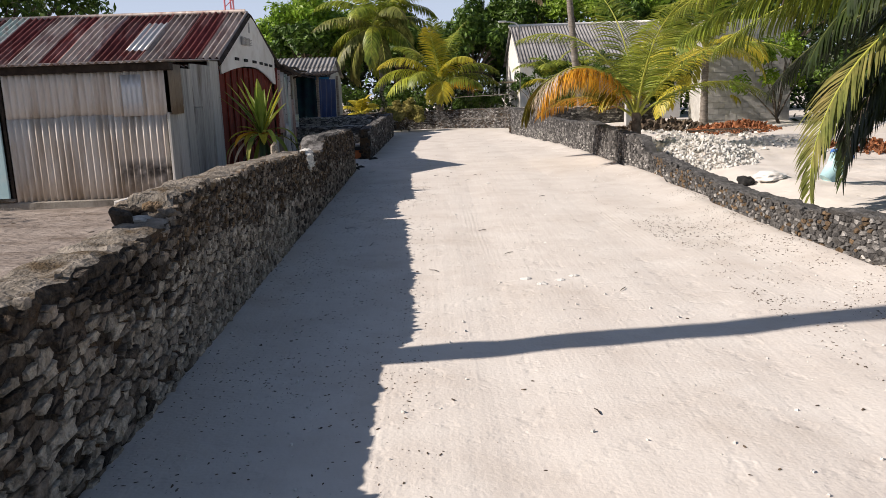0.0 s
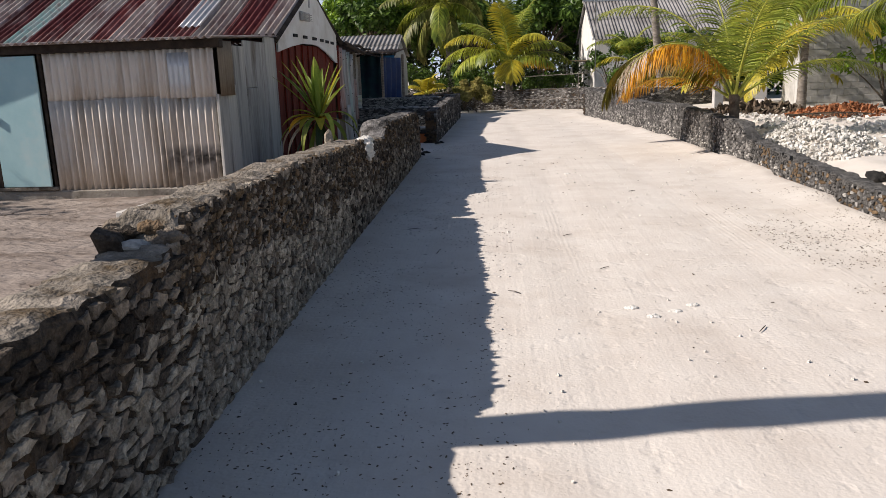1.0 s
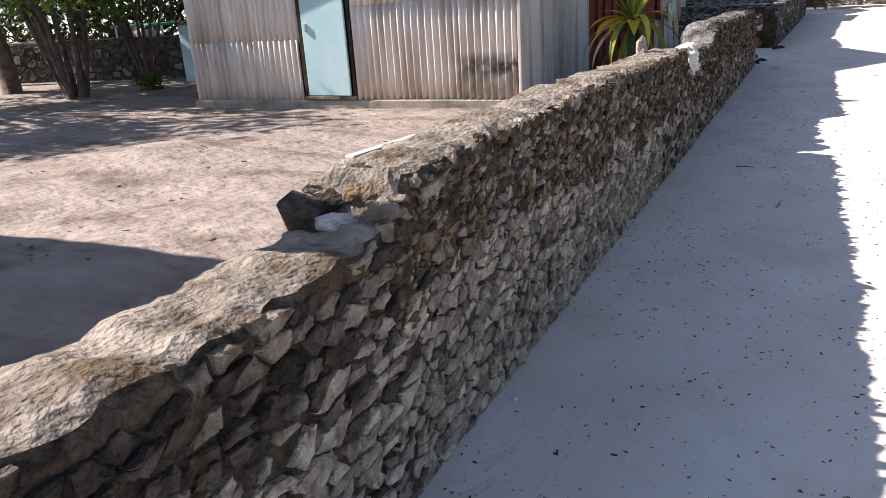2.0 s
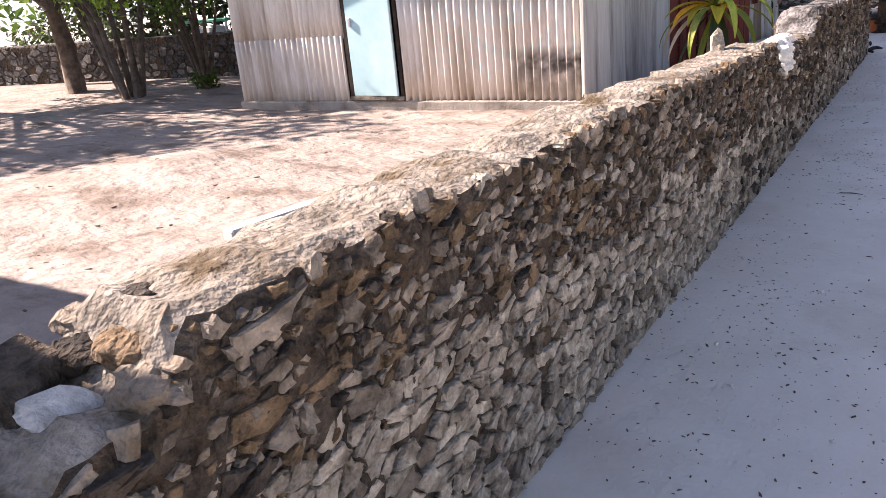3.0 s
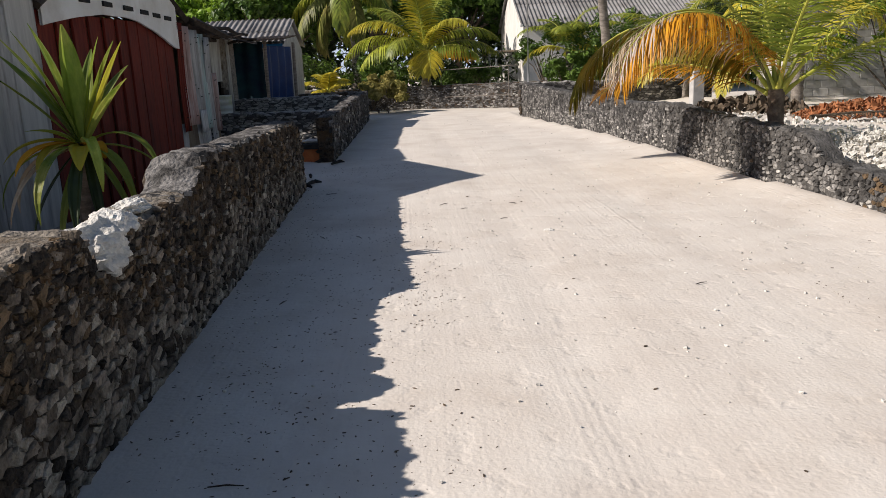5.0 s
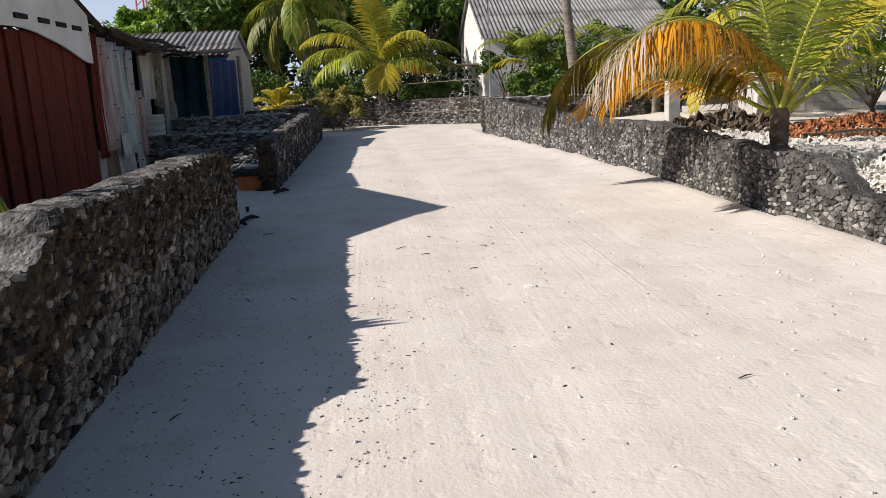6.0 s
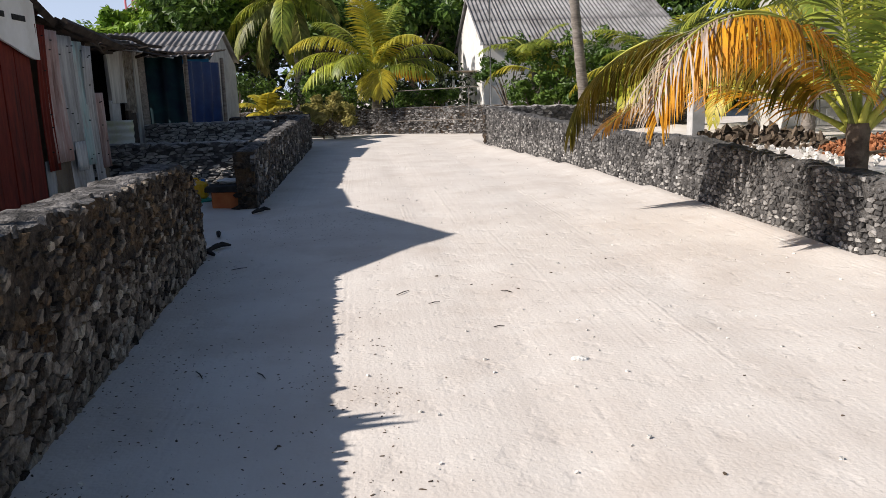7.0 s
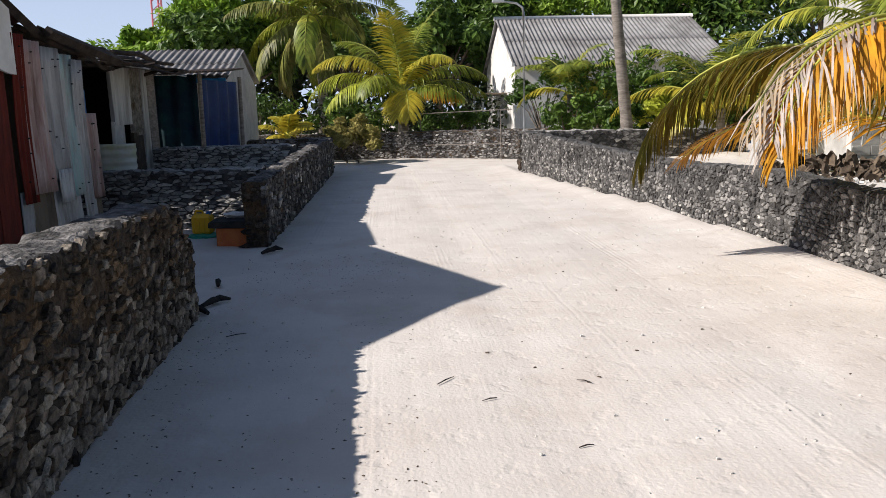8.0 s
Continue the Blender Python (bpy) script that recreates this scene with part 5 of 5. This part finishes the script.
for k, (bx, by, h, sp, mt) in enumerate(((5.0, 36.4, 3.1, 1.2, LEAF_TD), (6.3, 34.6, 3.0, 1.5, LEAF_TD), (7.9, 33.4, 3.2, 1.5, LEAF_TD), (9.5, 32.8, 3.5, 1.7, LEAF_TD), (11.4, 31.6, 3.6, 1.8, LEAF_TD), (6.2, 32.4, 1.7, 0.9, LEAF_TD), (7.6, 32.0, 2.0, 1.0, LEAF_YG), (9.0, 31.6, 2.1, 1.0, LEAF_TD), (6.8, 36, 2.6, 1.4, LEAF_TD), (8.6, 34.5, 2.4, 1.4, LEAF_TD), (5.2, 33.4, 1.7, 0.9, LEAF_TD), (11.3, 25.2, 3.2, 1.2, LEAF_T), (12.6, 22.5, 2.6, 1.4, LEAF_TD), (-1.5, 40, 2.2, 1.3, LEAF_TD), (2.4, 39.5, 1.8, 1.2, LEAF_TD), (-4.6, 39, 2.3, 1.4, LEAF_TD), (14.5, 18.5, 2.6, 1.6, LEAF_TD), (12.8, 14.8, 2.3, 1.5, LEAF_TD))):
    tree("shrub", "leafy bright green garden shrub" if mt is LEAF_T else "dense dark green garden shrub", (bx, by, 0), h, sp, 400 + k, mt, 10, 170, 0.17, 0.06, 0.15, "shrub")
for k, (bx, by) in enumerate(((-1.0, 35.2), (-1.35, 35.6))):
    tree("dry_bush", "straggly yellow-green bush at the foot of the end wall", (bx, by, 0), 1.35, 0.75, 450 + k, GRASS, 12, 520, 0.12, 0.03, 0.1, "bush")


# ---------------------------------------------------------------- undergrowth and far woods
def undergrowth(name, label, spots, seed, material, size, n, squash=0.9):
    rng = random.Random(seed)
    chunks = [leaf_cloud(rng, (x + rng.uniform(-0.5, 0.5), y + rng.uniform(-0.5, 0.5), z), r * rng.uniform(0.8, 1.25), n, size, squash) for x, y, z, r in spots]
    ob = new(name, mesh_of(name, *merge(chunks), material))
    return tagged(ob, label, "vegetation", kind="stuff")


rngu = random.Random(77)
belt = []
for x in np.arange(-30, 26, 1.7):
    for y, z, r in ((49, 0.9, 1.7), (51, 2.4, 1.7), (53, 3.6, 1.6)):
        belt.append((x, y + rngu.uniform(-1, 1) - 0.010 * abs(x) ** 1.6, z, r))
undergrowth("undergrowth", "dense green undergrowth behind the houses, coloured as in shade", belt, 1, LEAF_SHADE, 0.42, 150)
undergrowth("undergrowth", "green thicket along the sandy plot, coloured as in shade", [(x, y, z, 1.5) for x, y in ((13.6, 26.5), (15.2, 27), (13.5, 25.0), (15, 23.5), (16.5, 20), (15.5, 17.5), (14.6, 15.4), (15, 13), (14, 11), (17.5, 16), (17.5, 12.5)) for z in (0.7, 2.2, 3.6, 4.8)], 2, LEAF_SHADE, 0.28, 260)
far = [(60 * math.sin(a) * k, 62 * math.cos(a) * k + 8, z, 4.2) for a in np.arange(-3.1, 3.1, 0.09) for k, z in ((1.0, 1.6), (1.08, 3.6 if abs(a) > 0.12 else 1.5))]
undergrowth("undergrowth", "leafy thicket behind the white house", [(x, 44 + 0.4 * (x - 13), z, 1.5) for x in np.arange(13.6, 26, 1.6) for z in (0.9, 2.4, 3.9, 5.2)], 6, LEAF_TD, 0.34, 150)
undergrowth("undergrowth", "green shrubs behind the end wall, coloured as in shade", [(x, 41.5, z, 1.0) for x in np.arange(-7, 4.2, 1.1) for z in (0.5, 1.5)], 7, LEAF_SHADE, 0.24, 170)
undergrowth("far_woods", "far belt of green island trees", far, 3, LEAF_TD, 0.9, 90)

# ---------------------------------------------------------------- yard at the far left
rubble_wall("wall_yard_end", "dark block wall at the back of the yard", [(-24, 15.6), (-13.9, 16.6)], [(0, 1.05), (10.2, 1.0)], 0.3, CORE, CAP_D, 11, [(0, 10.2, 0.3, 0.16, 0)], pick_grey(0.8, 0.02))
part_name = thing("gate_pillar", "pale blue-white gate pillar beside the yard wall", "pillar", (-13.3, 16.2, 0))
part("shaft", box_bm((-13.5, 16.0, -0.05), (-13.15, 16.35, 1.25), 0.02), DOOR_BLUE, part_name)
part("pillar_cap", box_bm((-13.54, 15.96, 1.25), (-13.11, 16.39, 1.33), 0.02), CAP, part_name)
gate = thing("metal_gate", "dark blue sheet metal gate standing in shade", "gate", (-12.5, 16.3, 0))
part("gate_frame", box_bm((-13.1, 16.25, 0.1), (-12.0, 16.30, 2.2), 0.01), BLUE_TRIM, gate)
part("gate_leaf", box_bm((-13.04, 16.22, 0.16), (-12.06, 16.248, 2.14), 0.006), TARP_TEAL, gate)
yt = thing("yard_tree", "spindly many-stemmed yard tree with small green leaves", "tree", (-13.8, 13.4, 0))
rngy = random.Random(31)
limbs, crown = [], []
for k in range(9):
    a = rngy.uniform(0, 6.28)
    base = Vector((-13.8, 13.4, -0.1)) + Vector((math.cos(a), math.sin(a), 0)) * 0.15
    tip = base + Vector((math.cos(a) * rngy.uniform(0.5, 1.5), math.sin(a) * rngy.uniform(0.5, 1.3), rngy.uniform(2.4, 3.8)))
    mid = base.lerp(tip, 0.5) + Vector((rngy.uniform(-0.2, 0.2), rngy.uniform(-0.2, 0.2), 0.2))
    limbs.append(tube([base, mid, tip], [0.07, 0.05, 0.02], 6))
    for f in (0.55, 0.8, 1.0):
        crown.append(leaf_cloud(rngy, mid.lerp(tip, f), 0.7, 130, 0.12))
part_mesh("trunk", mesh_of("trunk", *merge(limbs), BARK_D, True), yt)
part_mesh("crown", mesh_of("crown", *merge(crown), LEAF_T), yt)
yb = thing("yard_tree", "leaning bare-stemmed shrub in the shaded yard", "tree", (-13.0, 14.5, 0))
limbs, crown = [], []
for k in range(10):
    a = rngy.uniform(0, 6.28)
    base = Vector((-13.0, 14.5, -0.1))
    tip = base + Vector((math.cos(a) * rngy.uniform(0.4, 1.0), math.sin(a) * rngy.uniform(0.4, 1.0), rngy.uniform(1.6, 2.8)))
    limbs.append(tube([base, base.lerp(tip, 0.5), tip], [0.05, 0.035, 0.012], 6))
    crown.append(leaf_cloud(rngy, tip, 0.55, 150, 0.11))
    crown.append(leaf_cloud(rngy, base + Vector((0, 0, 0.35)), 0.4, 40, 0.10))
part_mesh("trunk", mesh_of("trunk", *merge(limbs), BARK_D, True), yb)
part_mesh("crown", mesh_of("crown", *merge(crown), LEAF_TD), yb)
for k, (bx, by, h, sp) in enumerate(((-17.5, 11.0, 7.0, 3.8), (-20.5, 8.0, 7.5, 4.0), (-17.0, 14.2, 6.0, 2.6), (-19, 15.5, 6, 3.2), (-21.5, 20, 7, 3.8), (-15.5, 20.5, 6.5, 3.4), (-12.8, 24, 6.5, 3.2))):
    tree("broadleaf_tree", "dense dark green leafy tree", (bx, by, 0), h, sp, 500 + k, LEAF_TD, 16, 240, 0.26, 0.18)
undergrowth("undergrowth", "green hedge behind the yard wall, coloured as in shade", [(x, y, z, 1.4) for x in np.arange(-26, -10.5, 1.3) for y, z in ((19.5, 0.8), (20, 2.3), (20.5, 3.6), (21, 5.0))], 4, LEAF_SHADE, 0.26, 330)
sheet_table = thing("plastic_table", "green plastic sheet over a table behind the yard wall", "table", (-16.2, 17.8, 0))
part("top", box_bm((-17.2, 17.4, 1.22), (-15.4, 18.3, 1.28), 0.01), GREENPL, sheet_table)
for px, py in ((-17.1, 17.5), (-15.5, 17.5), (-17.1, 18.2), (-15.5, 18.2)):
    part_mesh("leg", mesh_of("leg", *tube([(px, py, 0), (px, py, 1.22)], [0.03, 0.03], 6), METAL), sheet_table)
tub_w = thing("white_tank", "white plastic tank behind the yard wall", "tank", (-17.6, 18.6, 0))
part_mesh("body", mesh_of("body", *tube([(-17.6, 18.8, 0), (-17.6, 18.8, 0.9), (-17.6, 18.8, 1.05), (-17.6, 18.8, 1.1)], [0.55, 0.55, 0.4, 0.2], 16), WHITE), tub_w)
nh = thing("plain_house", "plain house beside the yard that shades it", "house", (-11.5, 1.5, 0))
part("walls", box_bm((-15, -4, 0), (-8.2, 5.65, 3.3), 0.0), PLASTER, nh)
part("roof", box_bm((-15.4, -4.4, 3.3), (-7.9, 5.75, 3.5), 0.02), ASBESTOS, nh)

# white frame leaning on the back of the left wall
wf = thing("old_window", "discarded white window frame leaning behind the stone wall", "window", (-2.1, 5.7, 0))
part("frame_bar", box_bm((-2.16, 5.44, 0.945), (-2.105, 5.94, 0.985), 0.006, -8), WHITE, wf)
for y in (5.49, 5.93):
    part_mesh("frame_bar", mesh_of("frame_bar", *tube([(-2.29 + 0.1 * (y - 5.4), y, 0.02), (-2.16 + 0.1 * (y - 5.4), y, 0.95)], [0.035, 0.035], 4), WHITE), wf)
part_mesh("frame_bar", mesh_of("frame_bar", *tube([(-2.29, 5.47, 0.06), (-2.24, 5.96, 0.06)], [0.035, 0.035], 4), WHITE), wf)

# ---------------------------------------------------------------- lumps on the left wall
def lump(name, label, at, size, material, seed, detail=2, flat=0.8, category="stone"):
    bm = bmesh.new()
    bmesh.ops.create_icosphere(bm, subdivisions=detail, radius=1.0)
    for v in bm.verts:
        d = v.co.normalized()
        k = 1 + 0.32 * noise.noise(d * 1.6 + Vector((seed, 0, 0))) + 0.20 * noise.noise(d * 4 + Vector((0, seed, 0))) + 0.12 * noise.noise(d * 9 + Vector((0, 0, seed)))
        v.co = Vector((d.x * size[0], d.y * size[1], d.z * size[2] * flat)) * k
    me = bpy.data.meshes.new(name)
    bm.to_mesh(me)
    bm.free()
    me.materials.append(material)
    ob = new(name, me)
    ob.location = at
    return tagged(ob, label, category)


lump("white_stone", "lump of white coral set in the wall gap", (-1.69, 10.42, 0.82), (0.16, 0.17, 0.16), WHITE_ST, 3, 4)
lump("white_stone", "small lump of white coral on the wall", (-1.72, 10.72, 0.87), (0.12, 0.15, 0.09), WHITE_ST, 5, 4)
lump("white_stone", "small flake of white coral on the wall top", (-1.74, 11.1, 0.90), (0.09, 0.13, 0.05), WHITE_ST, 6, 4)
lump("upright_stone", "pinkish broken stone standing on the wall", (-1.88, 9.6, 1.02), (0.05, 0.05, 0.13), STONE, 7, 2)
bb = thing("broken_block", "blackened loose block at the step of the wall", "block", (-1.78, 4.52, 0.95))
part("block_body", box_bm((-1.87, 4.57, 0.92), (-1.74, 4.71, 1.025), 0.02, 12, 0.03), STONE_D, bb)
part("mortar_face", box_bm((-1.735, 4.58, 0.92), (-1.655, 4.69, 1.0), 0.02, -8, 0.025), STONE_L, bb, "pale whitish mortar face")

for k, (px, py, pz, q) in enumerate(((-1.58, 4.74, 0.98, 0.075), (-1.68, 4.78, 1.02, 0.07), (-1.78, 4.76, 0.99, 0.08), (-1.86, 4.80, 1.03, 0.06), (-1.60, 4.84, 1.05, 0.06), (-1.73, 4.86, 1.07, 0.055))):
    lump("wall_stone", "rough broken stone mortared at the step of the wall", (px, py, pz), (q, q * 0.8, q * 0.7), (STONE_M, STONE_B, STONE_D)[k % 3], 40 + k, 3)

# ---------------------------------------------------------------- things between the walls and on the lane
stove = thing("brick_stove", "low orange brick stove with a soot-black slab on top", "stove", (-2.04, 20.9, 0))
part("brick_base", box_bm((-2.22, 20.72, 0), (-1.86, 21.1, 0.24), 0.01), BRICK_R, stove, "orange brick base")
part("slab", box_bm((-2.30, 20.66, 0.24), (-1.80, 21.2, 0.32), 0.01, 0, 0.01), BLACK, stove, "soot-black slab")
cloth = lump("white_cloth", "crumpled white cloth lying on the stove slab", (-2.02, 21.06, 0.35), (0.17, 0.1, 0.05), WHITE, 21, 3, category="cloth")
jc = thing("jerrycan", "yellow plastic jerrycan standing on a teal rag", "jerrycan", (-2.55, 21.5, 0))
part("body", box_bm((-2.68, 21.42, 0.05), (-2.42, 21.62, 0.32), 0.04), YELLOW, jc)
for k in range(4):
    part("rib", box_bm((-2.66 + 0.065 * k, 21.40, 0.09), (-2.635 + 0.065 * k, 21.44, 0.28), 0.006), YELLOW, jc)
part_mesh("cap", mesh_of("cap", *tube([(-2.47, 21.5, 0.31), (-2.47, 21.5, 0.35)], [0.03, 0.03], 8), BLUEPL), jc, "blue screw cap")
part_mesh("handle", mesh_of("handle", *tube([(-2.64, 21.5, 0.32), (-2.62, 21.5, 0.36), (-2.55, 21.5, 0.36), (-2.53, 21.5, 0.32)], [0.015] * 4, 6), YELLOW), jc)
lump("rag", "crumpled teal rag under the yellow jerrycan", (-2.55, 21.48, 0.04), (0.2, 0.2, 0.04), GREENPL, 23, 3, category="cloth")
for k, (px, py, L, az) in enumerate(((-1.72, 17.75, 0.26, 60), (-1.70, 17.9, 0.18, 20), (-1.75, 18.5, 0.2, 100), (-1.60, 20.1, 0.2, 50), (-1.55, 20.3, 0.16, 10), (-1.62, 17.5, 0.25, 130))):
    d = Vector((math.cos(radians(az)), math.sin(radians(az)), 0)) * L
    ob = new("charred_wood", mesh_of("charred_wood", *tube([Vector((px, py, 0.03)), Vector((px, py, 0.05)) + d * 0.5, Vector((px, py, 0.03)) + d], [0.018, 0.030, 0.010], 5), BLACK))
    tagged(ob, "charred piece of wood on the sand", "wood", "charred wood by the wall end")

# ---------------------------------------------------------------- the sandy plot at the right
rngr = random.Random(12)


def pile(name, label, centre, spread, n, material, seed, lo=0.04, hi=0.12, height=0.3, category="pile", leaf=False):
    rng = random.Random(seed)
    chunks = []
    for _ in range(n):
        a, q = rng.uniform(0, 6.28), math.sqrt(rng.random())
        x, y = centre[0] + spread[0] * q * math.cos(a), centre[1] + spread[1] * q * math.sin(a)
        z = ground_z(x, y) + height * (1 - q * q) * rng.uniform(0.5, 1.0)
        k = rng.uniform(lo, hi)
        m = Matrix.Translation((x, y, z)) @ Euler([rng.uniform(0, 6.28) for _ in range(3)]).to_matrix().to_4x4() @ Matrix.Diagonal((k * 1.5, k * (0.25 if leaf else 0.8), k, 1))
        v, f = SHAPES[rng.randrange(len(SHAPES))]
        chunks.append(([m @ p for p in v], f))
    ob = new(name, mesh_of(name, *merge(chunks), material))
    return tagged(ob, label, category, kind="stuff")


pile("coral_rubble", "heap of white coral rubble inside the plot", (5.4, 15.2), (0.9, 1.6), 1700, WHITE_ST, 41, 0.012, 0.065, 0.30)
pile("coral_rubble", "scattered white coral rubble on the plot", (6.6, 19.5), (2.0, 4.0), 500, WHITE_ST, 42, 0.02, 0.08, 0.06)
pile("husk_heap", "heap of red-brown coconut husks and leaves", (8.4, 21.5), (1.3, 1.1), 700, HUSK, 43, 0.04, 0.11, 0.26, leaf=True)
pile("husk_heap", "small heap of red-brown husks", (8.6, 15.3), (0.7, 0.6), 160, HUSK, 44, 0.05, 0.14, 0.20, leaf=True)
pile("brushwood", "dark dry brushwood and leaves", (7.0, 23.6), (1.6, 1.0), 260, LITTER, 45, 0.06, 0.2, 0.35, leaf=True)
df = thing("fallen_frond", "dead brown palm frond lying beside the husks", "palm frond", (7.4, 20.2, 0.3))
stem, leaves = frond((6.6, 20.0, 0.45), 5, 4, 2.0, 10, 0.45, hang=0.3, pairs=40, rng=rngr)
fr = part_mesh("leaflets", mesh_of("leaflets", *leaves, LITTER, True), df)
part_mesh("stem", mesh_of("stem", *stem, LITTER, True), df)
bk = thing("wash_tub", "pale blue plastic tub tipped on the sand", "tub", (5.95, 11.2, 0.2))
gz0 = ground_z(5.95, 11.2)
part_mesh("body", mesh_of("body", *tube([(5.8, 11.2, gz0 + 0.02), (5.95, 11.22, gz0 + 0.20), (6.02, 11.23, gz0 + 0.36)], [0.11, 0.14, 0.15], 16), DOOR_BLUE, True), bk)
part_mesh("rim", mesh_of("rim", *tube([(6.02, 11.23, gz0 + 0.35), (6.04, 11.24, gz0 + 0.39)], [0.165, 0.165], 16), BLUEPL), bk, "blue rim")
lump("plastic_sack", "crumpled white plastic sack half buried in sand", (5.15, 11.6, ground_z(5.15, 11.6) + 0.06), (0.22, 0.2, 0.10), WHITE, 23, 3, category="sack")
lump("plastic_sack", "black plastic bag caught beside the white sack", (4.82, 11.7, ground_z(4.82, 11.7) + 0.05), (0.12, 0.16, 0.10), BLACK, 24, 3, category="sack")
post = thing("block_post", "short cement post behind the palm", "post", (6.2, 24.2, 0))
part("shaft", box_bm((6.05, 24.1, 0), (6.3, 24.35, 1.35), 0.01), BLOCK, post)

# ---------------------------------------------------------------- lamp post, cables, mast
lamp = thing("street_lamp", "thin galvanised street lamp behind the end wall", "street lamp", (3.95, 34.4, 0))
part_mesh("pole", mesh_of("pole", *tube([(3.95, 34.4, 0), (3.97, 34.4, 4.15), (3.93, 34.4, 4.38), (3.75, 34.4, 4.5), (3.35, 34.4, 4.56)], [0.055, 0.04, 0.035, 0.032, 0.03], 8), METAL, True), lamp)
head = part("lamp_head", box_bm((3.05, 34.34, 4.53), (3.4, 34.46, 4.60), 0.015), METAL, lamp)
part("lens", box_bm((3.08, 34.36, 4.515), (3.3, 34.44, 4.528), 0.004), WHITE, head)
fence = thing("pipe_barrier", "thin pipe barrier before the end wall", "barrier", (2.6, 35.5, 0))
for a, b in (((1.1, 36.0, 0.45), (3.3, 34.6, 0.5)), ((0.9, 36.9, 1.42), (3.75, 35.4, 1.5)), ((3.3, 34.7, 0), (3.3, 34.7, 1.5)), ((1.0, 36.9, 0.4), (1.0, 36.9, 1.45))):
    part_mesh("pipe", mesh_of("pipe", *tube([a, b], [0.014, 0.014], 6), BARK), fence)
cb = thing("guy_rope", "pale guy rope slanting over the plot", "rope", (9, 13, 1))
part_mesh("rope", mesh_of("rope", *tube([(7.3, 14.2, 0.35), (12.5, 13.0, 3.2)], [0.015, 0.015], 5), METAL), cb)
mast = thing("radio_mast", "distant red and white lattice mast", "mast", (-29.5, 120, 0))
for dx, dy in ((-0.9, 0), (0.9, 0), (0, 1.4)):
    part_mesh("leg", mesh_of("leg", *tube([(-29.5 + dx, 120 + dy, 0), (-29.5 + dx * 0.5, 120 + dy * 0.5, 26)], [0.16, 0.12], 5), TOWER_R), mast)
for k in range(20):
    z = 1.2 * k + 2
    part_mesh("brace", mesh_of("brace", *tube([(-30.2, 120, z), (-28.8, 120, z + 1.2)], [0.06, 0.06], 4), TOWER_R), mast)

# ---------------------------------------------------------------- litter on the sand
def litter(name, label, n, seed, area, material, lo, hi, long=1.0, flat=0.4, cond=None):
    rng = random.Random(seed)
    chunks = []
    while len(chunks) < n:
        x, y = rng.uniform(*area[0]), rng.uniform(*area[1])
        if not left_line(y) + 0.03 < x < right_line(y) - 0.03 and cond is None:
            continue
        if noise.noise(Vector((x * 0.8, y * 0.6, seed))) + 0.8 * noise.noise(Vector((x * 3.1, y * 2.6, seed))) + rng.uniform(-0.5, 0.35) < 0:
            continue
        k = lo + (hi - lo) * rng.random() ** 2.5
        m = Matrix.Translation((x, y, ground_z(x, y) + k * 0.1)) @ Matrix.Rotation(rng.uniform(0, 6.28), 4, "Z") @ Matrix.Rotation(rng.uniform(-0.3, 0.3), 4, "X") @ Matrix.Rotation(radians(90), 4, "X") @ Matrix.Diagonal((k * long, k * flat, k, 1))
        v, f = SHAPES[rng.randrange(len(SHAPES))]
        chunks.append(([m @ p for p in v], f))
    return tagged(new(name, mesh_of(name, *merge(chunks), material)), label, "litter", kind="stuff")


litter("leaf_litter", "small dry brown leaves and crumbs on the sand", 5200, 51, ((-1.7, 0.0), (0, 20)), LITTER, 0.002, 0.010, 2.0, 0.25)
litter("leaf_litter", "small dry brown leaves scattered along the lane", 380, 52, ((-0.3, 4), (0, 30)), LITTER, 0.004, 0.02, 1.8, 0.2)
litter("leaf_litter", "leaf crumbs along the right wall", 5000, 53, ((2.5, 4), (2, 12)), LITTER, 0.002, 0.012, 1.9, 0.3)
litter("pebbles", "pale pebbles and coral bits on the lane", 1500, 54, ((-1.5, 4), (0, 26)), WHITE_ST, 0.005, 0.022, 1.2, 0.5)
litter("leaf_litter", "dry leaves strewn over the yard", 420, 55, ((-12, -2.1), (5, 12)), LITTER, 0.008, 0.035, 2.2, 0.15, cond=True)
for k, (px, py) in enumerate(((0.98, 6.5), (1.15, 6.62), (0.86, 6.7), (1.3, 6.75), (1.05, 14.1))):
    lump("coral_stone", "pale coral stone pressed into the lane", (px, py, ground_z(px, py)), (0.05, 0.035, 0.022), WHITE_ST, 60 + k, 2)
for k in range(16):
    rng = random.Random(900 + k)
    px, py = rng.uniform(-1.3, 1.8), rng.uniform(3, 17)
    L, a = rng.uniform(0.03, 0.085), rng.uniform(0, 6.28)
    d = Vector((math.cos(a), math.sin(a), 0)) * L
    o = Vector((px, py, ground_z(px, py) + 0.008))
    ob = new("twig", mesh_of("twig", *tube([o - d, o + Vector((0.003, 0.004, 0.004)), o + d], [0.003, 0.004, 0.002], 5), WOOD_DK))
    tagged(ob, "thin dark twig lying on the sand", "twig", "twigs on the lane")

litter("leaf_crumbs", "dark crumbs of rotten leaves on the shaded sand", 1200, 61, ((-1.6, 0.1), (0.5, 14)), LITTER, 0.003, 0.011, 2.6, 0.3)
